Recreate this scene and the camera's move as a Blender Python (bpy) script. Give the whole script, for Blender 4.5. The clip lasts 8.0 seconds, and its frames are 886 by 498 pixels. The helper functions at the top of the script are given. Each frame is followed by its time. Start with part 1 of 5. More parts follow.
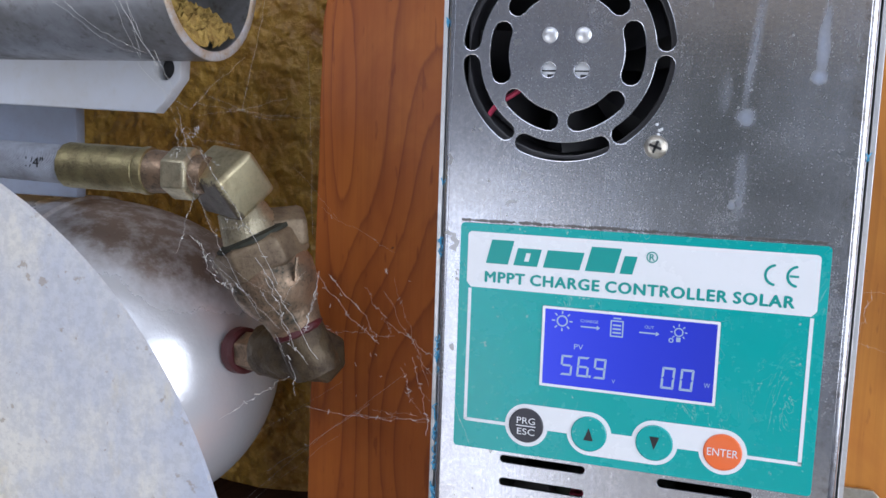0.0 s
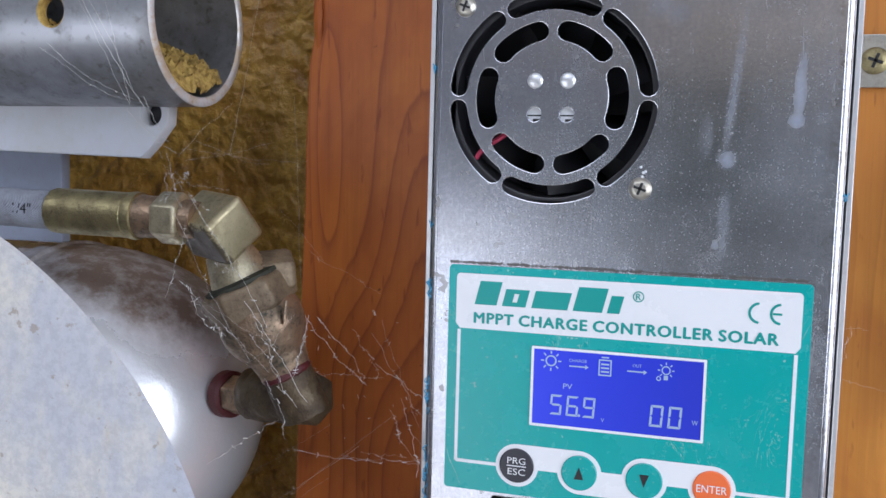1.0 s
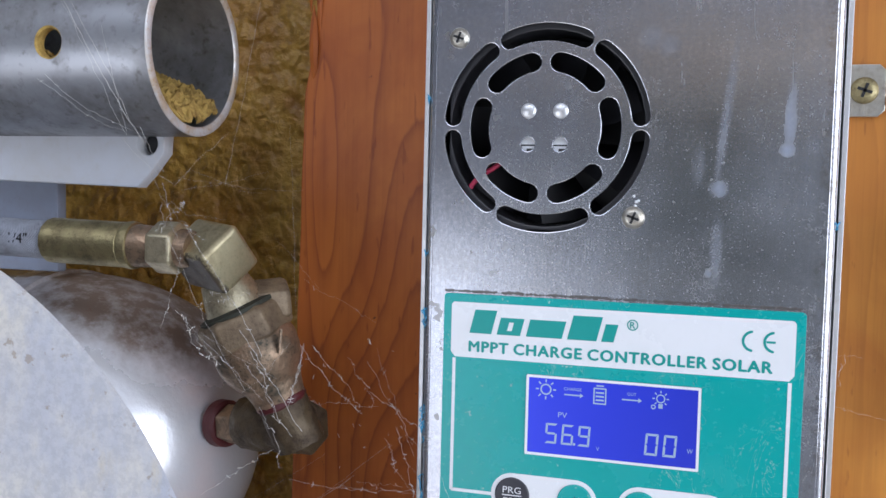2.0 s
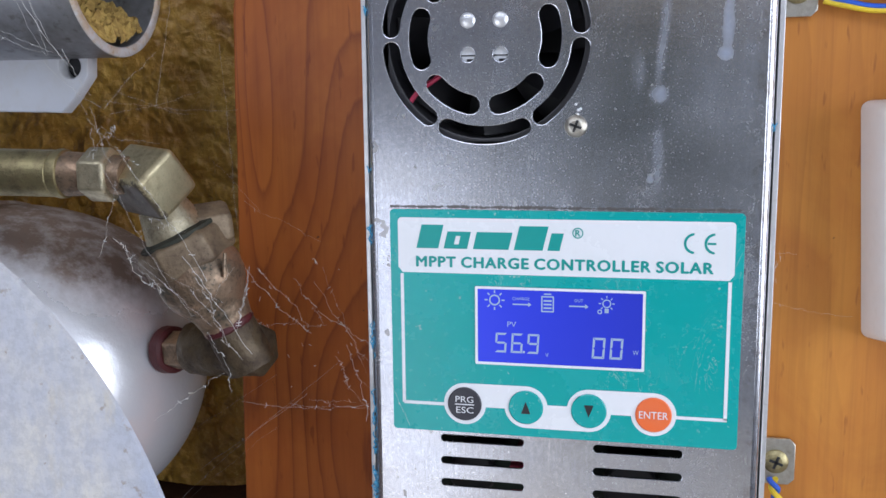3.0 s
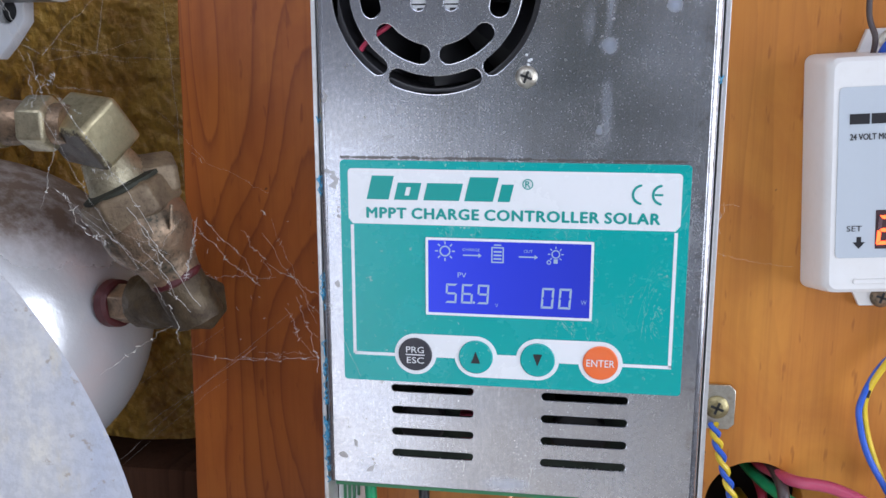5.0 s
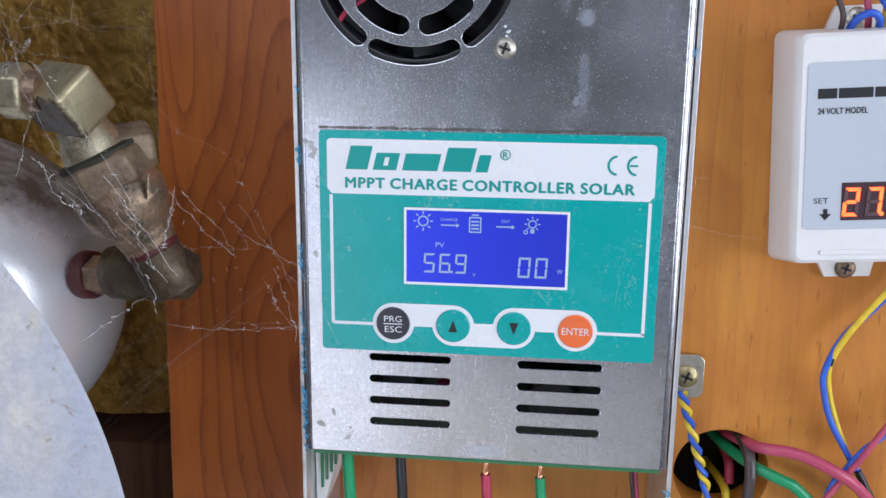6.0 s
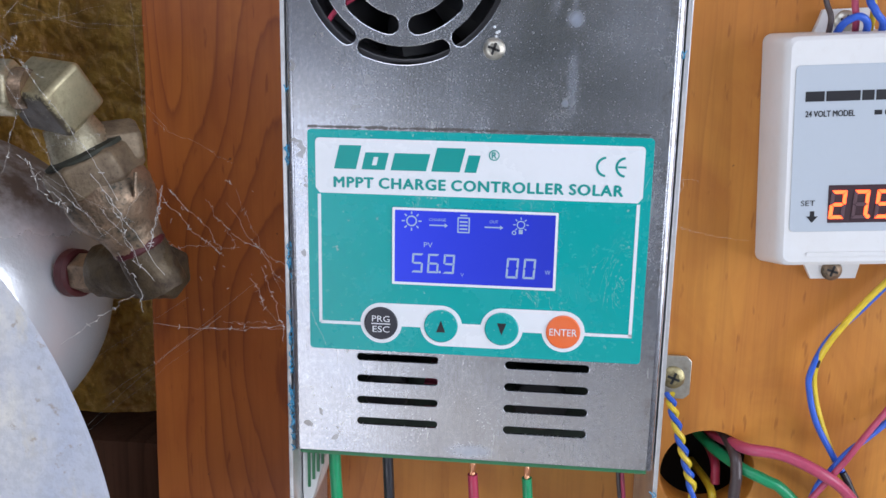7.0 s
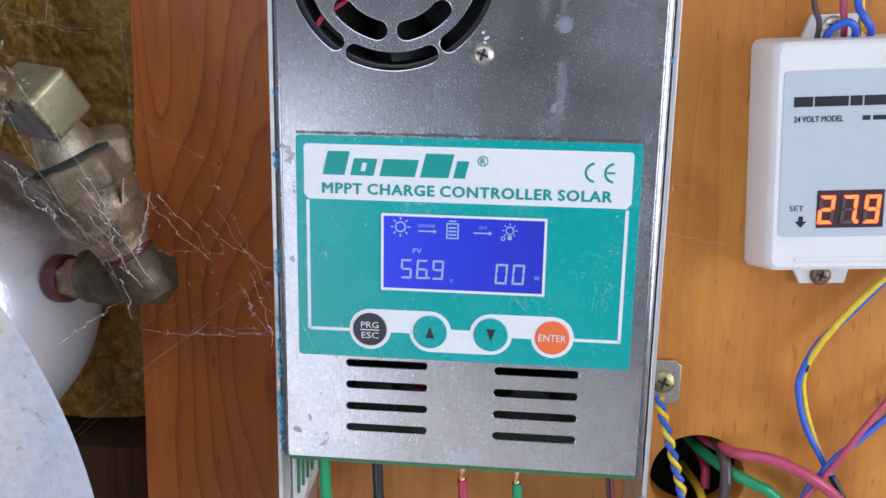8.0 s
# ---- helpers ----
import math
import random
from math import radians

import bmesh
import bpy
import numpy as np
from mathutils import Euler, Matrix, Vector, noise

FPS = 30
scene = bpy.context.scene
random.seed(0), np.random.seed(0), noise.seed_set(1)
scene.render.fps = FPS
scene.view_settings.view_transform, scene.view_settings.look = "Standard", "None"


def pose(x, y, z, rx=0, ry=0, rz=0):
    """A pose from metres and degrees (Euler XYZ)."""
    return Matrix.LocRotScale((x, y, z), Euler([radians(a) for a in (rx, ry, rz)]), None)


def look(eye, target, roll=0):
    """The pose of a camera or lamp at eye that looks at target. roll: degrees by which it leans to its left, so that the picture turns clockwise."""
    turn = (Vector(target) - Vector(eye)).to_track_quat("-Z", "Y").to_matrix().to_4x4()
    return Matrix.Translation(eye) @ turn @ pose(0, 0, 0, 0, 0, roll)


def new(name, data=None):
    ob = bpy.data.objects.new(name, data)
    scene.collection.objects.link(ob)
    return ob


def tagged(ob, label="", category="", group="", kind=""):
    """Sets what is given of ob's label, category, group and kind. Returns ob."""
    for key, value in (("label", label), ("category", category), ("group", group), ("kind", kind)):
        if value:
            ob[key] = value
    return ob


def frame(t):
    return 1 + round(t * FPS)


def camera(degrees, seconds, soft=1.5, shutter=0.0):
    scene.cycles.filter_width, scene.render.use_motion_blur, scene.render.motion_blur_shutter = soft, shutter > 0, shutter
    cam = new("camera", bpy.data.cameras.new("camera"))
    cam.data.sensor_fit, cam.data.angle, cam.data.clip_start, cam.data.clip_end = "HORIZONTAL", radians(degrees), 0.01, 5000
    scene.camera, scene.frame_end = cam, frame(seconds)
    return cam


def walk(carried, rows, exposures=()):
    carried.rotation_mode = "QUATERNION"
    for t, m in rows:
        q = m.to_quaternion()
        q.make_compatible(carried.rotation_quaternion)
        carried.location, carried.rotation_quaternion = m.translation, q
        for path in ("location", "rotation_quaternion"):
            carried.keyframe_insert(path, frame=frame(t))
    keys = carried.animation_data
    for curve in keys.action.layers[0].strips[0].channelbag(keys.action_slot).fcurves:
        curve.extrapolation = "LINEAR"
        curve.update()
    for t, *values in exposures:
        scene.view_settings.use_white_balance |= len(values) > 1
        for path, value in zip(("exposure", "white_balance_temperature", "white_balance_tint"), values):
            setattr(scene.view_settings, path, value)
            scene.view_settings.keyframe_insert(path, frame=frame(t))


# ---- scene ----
cam = camera(52.0, 8.0)
PATH = [
    (0, (0.02923, -0.31171, 1.47727), (-0.5959, 1.5704, 1.2184), 1.94),
    (0.5, (0.02686, -0.31450, 1.47818), (-0.5844, 1.5786, 1.2718), 1.61),
    (1, (0.02591, -0.31612, 1.47869), (-0.5501, 1.5912, 1.3047), 1.50),
    (1.2, (0.02635, -0.31731, 1.48020), (-0.5531, 1.5908, 1.3276), 1.39),
    (2.3, (0.02662, -0.31706, 1.47987), (-0.5289, 1.6007, 1.3635), 1.13),
    (2.5, (0.02441, -0.31668, 1.48239), (-0.5125, 1.6052, 1.3472), 0.96),
    (2.7, (0.02607, -0.31460, 1.48764), (-0.5141, 1.6003, 1.2841), 0.37),
    (2.9, (0.02329, -0.31612, 1.48143), (-0.4284, 1.6136, 1.2125), -0.33),
    (3, (0.02281, -0.31688, 1.48034), (-0.3996, 1.6137, 1.1732), -0.63),
    (3.2, (0.02223, -0.31675, 1.48175), (-0.3669, 1.6099, 1.1124), -0.84),
    (3.5, (0.02288, -0.31724, 1.47946), (-0.3548, 1.6135, 1.1197), -0.76),
    (4, (0.02146, -0.31742, 1.47804), (-0.3208, 1.6184, 1.1102), -0.52),
    (4.5, (0.01912, -0.31778, 1.47836), (-0.2839, 1.6213, 1.0935), -0.38),
    (4.7, (0.02184, -0.31739, 1.47955), (-0.2906, 1.6179, 1.0832), -0.20),
    (5.8, (0.01931, -0.32038, 1.47617), (-0.2216, 1.6187, 1.0498), 0.53),
    (6, (0.01801, -0.32204, 1.47550), (-0.2066, 1.6163, 1.0371), 0.55),
    (6.5, (0.01794, -0.32191, 1.47597), (-0.1876, 1.6178, 1.0342), 0.91),
    (7, (0.01812, -0.32179, 1.47579), (-0.1818, 1.6189, 1.0357), 1.03),
    (7.5, (0.01927, -0.32074, 1.47686), (-0.1730, 1.6211, 1.0384), 1.07),
    (8, (0.01935, -0.32077, 1.47743), (-0.1661, 1.6215, 1.0378), 1.05),
]
walk(cam, [(t, look(eye, target, roll)) for t, eye, target, roll in PATH], ((0, 1.0), (8, 1.0)))

# ---- world, sun and daylight ----
world = bpy.data.worlds.new("sky")
scene.world = world
world.use_nodes = True
wn = world.node_tree
sky = wn.nodes.new("ShaderNodeTexSky")
sky.sky_type, sky.sun_disc = "NISHITA", False
sky.sun_elevation, sky.sun_rotation = radians(55), radians(200)
wn.links.new(sky.outputs[0], wn.nodes["Background"].inputs[0])
wn.nodes["Background"].inputs[1].default_value = 0.12
sun = new("sun", bpy.data.lights.new("sun", "SUN"))
sun.data.energy, sun.data.angle, sun.data.color = 4.0, radians(0.5), (1, 0.95, 0.88)
sun.matrix_world = look((-1.4, -7.4, 6), (0, -3.6, 0))


def daylight(name, eye, target, w, h, watts, colour=(0.93, 0.97, 1.0)):
    ob = new(name, bpy.data.lights.new(name, "AREA"))
    ob.data.shape, ob.data.size, ob.data.size_y = "RECTANGLE", w, h
    ob.data.energy, ob.data.color = watts, colour
    ob.matrix_world = look(eye, target)
    return ob


DOOR = (-2.6, -0.6, 0.0, 1.34)    # x from, x to, z from, z to, in the wall behind the camera
MIRROR_GAP = (-0.38, 0.45, 0.0, 1.78)      # an unseen opening beside the first, added so the cover mirrors sunlit ground
WIN = (-1.95, -0.4, 0.95, 2.15)    # y from, y to, z from, z to, in the wall to the right
daylight("window_daylight", (1.52, -1.175, 1.55), (0, -1.175, 1.55), 1.55, 1.2, 18, (0.81, 0.865, 1.0))
ROOF = (-1.1, 0.7, -1.75, -0.85)    # x from, x to, y from, y to of the roof light
daylight("roof_daylight", (-0.2, -1.3, 2.43), (-0.2, -1.3, 0), 1.76, 0.86, 4.5, (0.82, 0.87, 1.0))
daylight("door_daylight", (-1.6, -2.42, 0.67), (-1.6, 0, 0.67), 1.96, 1.3, 13, (0.82, 0.865, 1.0))


# ---- materials ----
def mat(name, base, rough=0.5, metal=0.0, spec=0.5):
    m = bpy.data.materials.new(name)
    m.use_nodes = True
    b = m.node_tree.nodes["Principled BSDF"]
    b.inputs["Base Color"].default_value = (*base, 1)
    b.inputs["Roughness"].default_value, b.inputs["Metallic"].default_value = rough, metal
    b.inputs["Specular IOR Level"].default_value = spec
    return m


def nd(m, kind, **kw):
    n = m.node_tree.nodes.new(kind)
    for k, v in kw.items():
        n.inputs[k].default_value = v
    return n


def ln(m, a, b):
    m.node_tree.links.new(a, b)


def coords(m, scale=(1, 1, 1), turn=(0, 0, 0)):
    tc = nd(m, "ShaderNodeTexCoord")
    mp = nd(m, "ShaderNodeMapping", Scale=scale, Rotation=turn)
    ln(m, tc.outputs["Object"], mp.inputs[0])
    return mp.outputs[0]


def noise_at(m, scale, detail=4, rough=0.6, stretch=(1, 1, 1), distort=0.0):
    n = nd(m, "ShaderNodeTexNoise", Scale=scale, Detail=detail, Roughness=rough, Distortion=distort)
    ln(m, coords(m, stretch), n.inputs["Vector"])
    return n.outputs["Fac"]


def ramp(m, fac, stops):
    r = m.node_tree.nodes.new("ShaderNodeValToRGB")
    while len(r.color_ramp.elements) < len(stops):
        r.color_ramp.elements.new(0.5)
    for e, (p, c) in zip(r.color_ramp.elements, stops):
        e.position, e.color = p, (*c, 1) if len(c) == 3 else c
    ln(m, fac, r.inputs[0])
    return r.outputs[0]


def grey(v):
    return (v, v, v)


def mix(m, fac, a, b, mode="MIX"):
    n = m.node_tree.nodes.new("ShaderNodeMix")
    n.data_type, n.blend_type = "RGBA", mode
    for s, v in ((n.inputs[0], fac), (n.inputs[6], a), (n.inputs[7], b)):
        if isinstance(v, (int, float)):
            s.default_value = v
        elif isinstance(v, tuple):
            s.default_value = (*v, 1)
        else:
            ln(m, v, s)
    return n.outputs[2]


def calc(m, op, a, b=0.0, c=None):
    n = m.node_tree.nodes.new("ShaderNodeMath")
    n.operation = op
    for s, v in zip(n.inputs, (a, b) if c is None else (a, b, c)):
        if isinstance(v, (int, float)):
            s.default_value = v
        else:
            ln(m, v, s)
    return n.outputs[0]


def setin(m, name, out):
    ln(m, out, m.node_tree.nodes["Principled BSDF"].inputs[name])


def bump(m, height, strength=0.3, dist=0.001):
    b = nd(m, "ShaderNodeBump", Strength=strength, Distance=dist)
    ln(m, height, b.inputs["Height"])
    setin(m, "Normal", b.outputs[0])


def worn(name, base, dirt, rough=0.5, metal=0.0, scale=60, amount=0.5, relief=0.2, spec=0.5):
    """A surface with grime at two scales and fine relief."""
    m = mat(name, base, rough, metal, spec)
    big = noise_at(m, scale, 5, 0.65)
    fine = noise_at(m, scale * 9, 3, 0.6)
    f = calc(m, "MULTIPLY", ramp(m, big, [(0.42, grey(0)), (0.72, grey(1))]), amount)
    f = calc(m, "ADD", f, calc(m, "MULTIPLY", ramp(m, fine, [(0.55, grey(0)), (0.75, grey(1))]), amount * 0.5))
    f = calc(m, "MINIMUM", f, 1.0)
    setin(m, "Base Color", mix(m, f, base, dirt))
    setin(m, "Roughness", calc(m, "ADD", rough - 0.06, calc(m, "MULTIPLY", f, 0.3)))
    bump(m, fine, relief, 0.0004)
    return m


def wood(name, light, mid, dark, scale=1.0, rough=0.42, flame_shade=None, figure=1.0):
    """Vertical grain: long wandering bands, fine pores and a few dark streaks."""
    m = mat(name, light, rough)
    wob = noise_at(m, 8 * scale, 3, 0.45, (1, 1, 0.2), 0.6)
    fray = noise_at(m, 160 * scale, 3, 0.6, (1, 1, 0.08))
    tc = nd(m, "ShaderNodeTexCoord")
    sep = nd(m, "ShaderNodeSeparateXYZ")
    ln(m, tc.outputs["Object"], sep.inputs[0])
    v = calc(m, "ADD", calc(m, "MULTIPLY", sep.outputs[0], 62 * scale), calc(m, "MULTIPLY", wob, 14.0))
    v = calc(m, "ADD", v, calc(m, "MULTIPLY", fray, 0.3))
    band = calc(m, "FRACT", v)
    grain = ramp(m, band, [(0.0, grey(0.0)), (0.45, grey(0.1)), (0.78, grey(0.5)), (0.9, grey(1.0)), (0.95, grey(0.9)), (1.0, grey(0.05))])
    grain = calc(m, "MULTIPLY", grain, ramp(m, noise_at(m, 11 * scale, 2, 0.5, (1, 1, 0.5)), [(0.35, grey(0.35)), (0.65, grey(1))]))
    pores = noise_at(m, 420 * scale, 3, 0.7, (1, 1, 0.03))
    patch = noise_at(m, 14 * scale, 3, 0.55, (1, 1, 0.4))
    streak = noise_at(m, 70 * scale, 4, 0.7, (1, 1, 0.06))
    c = mix(m, ramp(m, patch, [(0.35, grey(0)), (0.7, grey(1))]), light, mid)
    side = None
    if flame_shade:
        # plain cloudy wood, and on one side a bold flame figure, darkened for the controller's shadow; the border
        # wanders
        side = calc(m, "ADD", calc(m, "SUBTRACT", flame_shade, sep.outputs[0]), calc(m, "MULTIPLY", calc(m, "SUBTRACT", noise_at(m, 16, 3, 0.6, (1, 1, 0.3)), 0.5), 0.05))
        side = ramp(m, calc(m, "MULTIPLY", side, 14.0), [(0.0, grey(0)), (0.5, grey(1))])
        flame = calc(m, "ADD", calc(m, "MULTIPLY", noise_at(m, 13, 2, 0.4, (1, 1, 0.22), 0.5), 26.0), calc(m, "MULTIPLY", fray, 0.5))
        flame = ramp(m, calc(m, "FRACT", calc(m, "ADD", flame, calc(m, "MULTIPLY", sep.outputs[0], 30.0))), [(0.0, grey(0)), (0.5, grey(0.08)), (0.8, grey(0.45)), (0.93, grey(1)), (1.0, grey(0))])
        grain = mix(m, side, calc(m, "MULTIPLY", grain, 0.3), calc(m, "MULTIPLY", flame, 0.75))
        cloud = ramp(m, noise_at(m, 30, 4, 0.6, (1, 1, 0.7), 1.0), [(0.4, grey(0)), (0.64, grey(0.8))])
        c = mix(m, cloud, c, mid)
        dash = ramp(m, noise_at(m, 330, 2, 0.5, (1, 1, 0.2)), [(0.64, grey(0)), (0.7, grey(0.45))])
        c = mix(m, dash, c, dark)
    c = mix(m, calc(m, "MULTIPLY", grain, 0.75), c, dark)
    c = mix(m, calc(m, "MULTIPLY", ramp(m, pores, [(0.48, grey(0)), (0.72, grey(1))]), 0.4 * figure), c, dark)
    c = mix(m, calc(m, "MULTIPLY", ramp(m, streak, [(0.56, grey(0)), (0.74, grey(1))]), 0.6 * figure), c, dark)
    if flame_shade:
        # multiplies that side darker and redder, painting in the shade beside the controller
        c = mix(m, side, c, mix(m, 1.0, c, (0.78, 0.55, 0.56), "MULTIPLY"))
    specks = ramp(m, noise_at(m, 230, 2, 0.5), [(0.735, grey(0)), (0.77, grey(1))])
    c = mix(m, calc(m, "MULTIPLY", specks, 0.7), c, (0.05, 0.025, 0.015))
    setin(m, "Base Color", c)
    setin(m, "Roughness", calc(m, "ADD", rough - 0.05, calc(m, "MULTIPLY", pores, 0.2)))
    bump(m, pores, 0.18, 0.0003)
    return m


def cover_steel():
    """Sheet steel of the cover: brushed upwards, spotted, with dried drip marks."""
    m = mat("cover_steel", (0.62, 0.62, 0.63), 0.28, 1.0)
    brush = noise_at(m, 1100, 3, 0.6, (1, 1, 0.06))
    cloud = noise_at(m, 22, 5, 0.6)
    fine = noise_at(m, 800, 2, 0.6)
    tc = nd(m, "ShaderNodeTexCoord")
    sep = nd(m, "ShaderNodeSeparateXYZ")
    ln(m, tc.outputs["Object"], sep.inputs[0])
    wob = calc(m, "MULTIPLY", calc(m, "SUBTRACT", noise_at(m, 130, 2, 0.5), 0.5), 0.0012)
    x, z = calc(m, "ADD", sep.outputs[0], wob), sep.outputs[2]
    drips = None
    # x, lean, middle, half height, half width, strength
    for dx, lean, mid, half, hw, k in ((0.0285, 0.10, 1.503, 0.024, 0.0012, 0.5), (0.0275, 0.0, 1.4835, 0.0032, 0.0021, 0.9), (0.0455, 0.03, 1.503, 0.012, 0.0013, 0.85),
                                       (0.0452, 0.0, 1.4945, 0.0026, 0.0018, 0.9), (0.0275, 0.0, 1.466, 0.012, 0.0013, 0.45), (0.0075, 0.0, 1.526, 0.004, 0.003, 0.3),
                                       (0.0125, 0.0, 1.5235, 0.004, 0.0024, 0.3), (0.0215, 0.0, 1.49, 0.007, 0.0014, 0.4), (0.052, 0.0, 1.4955, 0.003, 0.0018, 0.25),
                                       (0.042, 0.0, 1.484, 0.016, 0.011, 0.16), (0.0255, 0.0, 1.4595, 0.0016, 0.0009, 0.7), (0.0, 0.0, 1.3475, 0.003, 0.006, 0.6)):
        dz = calc(m, "SUBTRACT", z, mid)
        u = calc(m, "DIVIDE", calc(m, "SUBTRACT", calc(m, "SUBTRACT", x, dx), calc(m, "MULTIPLY", dz, lean)), hw * 1.5)
        v = calc(m, "DIVIDE", dz, half)
        r2 = calc(m, "ADD", calc(m, "MULTIPLY", u, u), calc(m, "MULTIPLY", v, v))
        d = calc(m, "MULTIPLY", calc(m, "MAXIMUM", calc(m, "SUBTRACT", 1.0, r2), 0.0), k * 0.55)
        drips = d if drips is None else calc(m, "MAXIMUM", drips, d)
    drips = calc(m, "MULTIPLY", drips, ramp(m, noise_at(m, 160, 3, 0.6, (1, 1, 0.4)), [(0.3, grey(0.5)), (0.6, grey(1))]))
    left = ramp(m, calc(m, "MULTIPLY", calc(m, "ADD", sep.outputs[0], 0.06), 10.0), [(0.12, grey(1)), (0.34, grey(0.1))])
    blot = calc(m, "MULTIPLY", calc(m, "MULTIPLY", ramp(m, noise_at(m, 190, 3, 0.5), [(0.655, grey(0)), (0.67, grey(1))]), left), 0.7)
    dust = ramp(m, noise_at(m, 24, 3, 0.6), [(0.4, grey(0.2)), (0.62, grey(1))])
    speck = calc(m, "MULTIPLY", calc(m, "MULTIPLY", ramp(m, noise_at(m, 1500, 2, 0.7), [(0.6, grey(0)), (0.7, grey(1))]), dust), 0.34)
    dots = calc(m, "MULTIPLY", calc(m, "MULTIPLY", ramp(m, noise_at(m, 620, 2, 0.5), [(0.67, grey(0)), (0.71, grey(1))]), dust), 0.3)
    haze = calc(m, "MULTIPLY", ramp(m, noise_at(m, 34, 5, 0.7, (1, 1, 0.45)), [(0.42, grey(0)), (0.66, grey(1))]), 0.3)
    smear = ramp(m, noise_at(m, 60, 5, 0.7, (0.25, 1, 1)), [(0.35, grey(0)), (0.68, grey(1))])
    scratch = calc(m, "MULTIPLY", ramp(m, noise_at(m, 260, 3, 0.7, (1, 1, 0.12), 1.5), [(0.66, grey(0)), (0.71, grey(1))]), 0.17)
    scuff = ramp(m, noise_at(m, 120, 4, 0.65, (1, 1, 0.7), 2.2), [(0.485, grey(0)), (0.5, grey(1)), (0.515, grey(0))])
    scuff = calc(m, "MULTIPLY", calc(m, "MULTIPLY", scuff, ramp(m, noise_at(m, 55, 3, 0.6), [(0.52, grey(0)), (0.64, grey(1))])), 0.22)
    scratch = calc(m, "MAXIMUM", scratch, scuff)
    speck = calc(m, "MAXIMUM", calc(m, "MAXIMUM", speck, dots), scratch)
    rim = calc(m, "SUBTRACT", 1.0, calc(m, "DIVIDE", calc(m, "ABSOLUTE", calc(m, "SUBTRACT", z, 1.4508)), 0.0017))
    rim = ramp(m, calc(m, "MULTIPLY", calc(m, "MAXIMUM", rim, 0.0), noise_at(m, 300, 5, 0.8)), [(0.36, grey(0)), (0.42, grey(0.85))])
    rim = calc(m, "MULTIPLY", rim, calc(m, "LESS_THAN", calc(m, "ABSOLUTE", sep.outputs[0]), 0.052))
    c = mix(m, ramp(m, cloud, [(0.3, grey(0)), (0.75, grey(1))]), (0.59, 0.605, 0.645), (0.46, 0.475, 0.53))
    c = mix(m, calc(m, "MULTIPLY", ramp(m, brush, [(0.4, grey(0)), (0.62, grey(1))]), 0.3), c, (0.4, 0.41, 0.44))
    c = mix(m, calc(m, "MULTIPLY", ramp(m, fine, [(0.45, grey(0)), (0.66, grey(1))]), 0.5), c, (0.74, 0.75, 0.77))
    mottle = ramp(m, noise_at(m, 75, 5, 0.72), [(0.46, grey(0)), (0.6, grey(1))])
    c = mix(m, calc(m, "MULTIPLY", mottle, 0.3), c, (0.4, 0.4, 0.42))
    edge = ramp(m, calc(m, "MULTIPLY", calc(m, "SUBTRACT", sep.outputs[0], 0.0525), 400.0), [(0.0, grey(0)), (1.0, grey(1))])
    grime = calc(m, "MULTIPLY", calc(m, "MULTIPLY", edge, ramp(m, noise_at(m, 330, 4, 0.75), [(0.5, grey(0)), (0.62, grey(1))])), 0.5)
    c = mix(m, grime, c, (0.2, 0.15, 0.09))
    c = mix(m, haze, c, (0.42, 0.47, 0.58))
    c = mix(m, calc(m, "MULTIPLY", smear, 0.35), c, (0.5, 0.49, 0.48))
    c = mix(m, blot, c, (0.38, 0.37, 0.36))
    c = mix(m, speck, c, (0.75, 0.74, 0.7))
    c = mix(m, rim, c, (0.035, 0.024, 0.012))
    c = mix(m, drips, c, (0.4, 0.5, 0.7))
    setin(m, "Base Color", c)
    r = calc(m, "ADD", 0.17, calc(m, "ADD", calc(m, "MULTIPLY", cloud, 0.08), calc(m, "ADD", calc(m, "MULTIPLY", haze, 0.16), calc(m, "MULTIPLY", smear, 0.03))))
    r = calc(m, "ADD", r, calc(m, "MULTIPLY", calc(m, "MAXIMUM", calc(m, "MULTIPLY", blot, 0.6), speck), 0.3))
    setin(m, "Roughness", calc(m, "ADD", r, calc(m, "MULTIPLY", drips, 0.25)))
    setin(m, "Metallic", calc(m, "SUBTRACT", 1.0, calc(m, "MAXIMUM", calc(m, "MULTIPLY", dots, 0.5), calc(m, "MAXIMUM", calc(m, "MULTIPLY", drips, 0.4), rim))))
    bump(m, calc(m, "ADD", brush, calc(m, "MULTIPLY", fine, 0.8)), 0.09, 0.0002)
    # the grain runs upwards, so reflections spread sideways
    tan = m.node_tree.nodes.new("ShaderNodeTangent")
    tan.direction_type, tan.axis = "RADIAL", "Z"
    setin(m, "Tangent", tan.outputs[0])
    m.node_tree.nodes["Principled BSDF"].inputs["Anisotropic"].default_value = 0.6
    return m


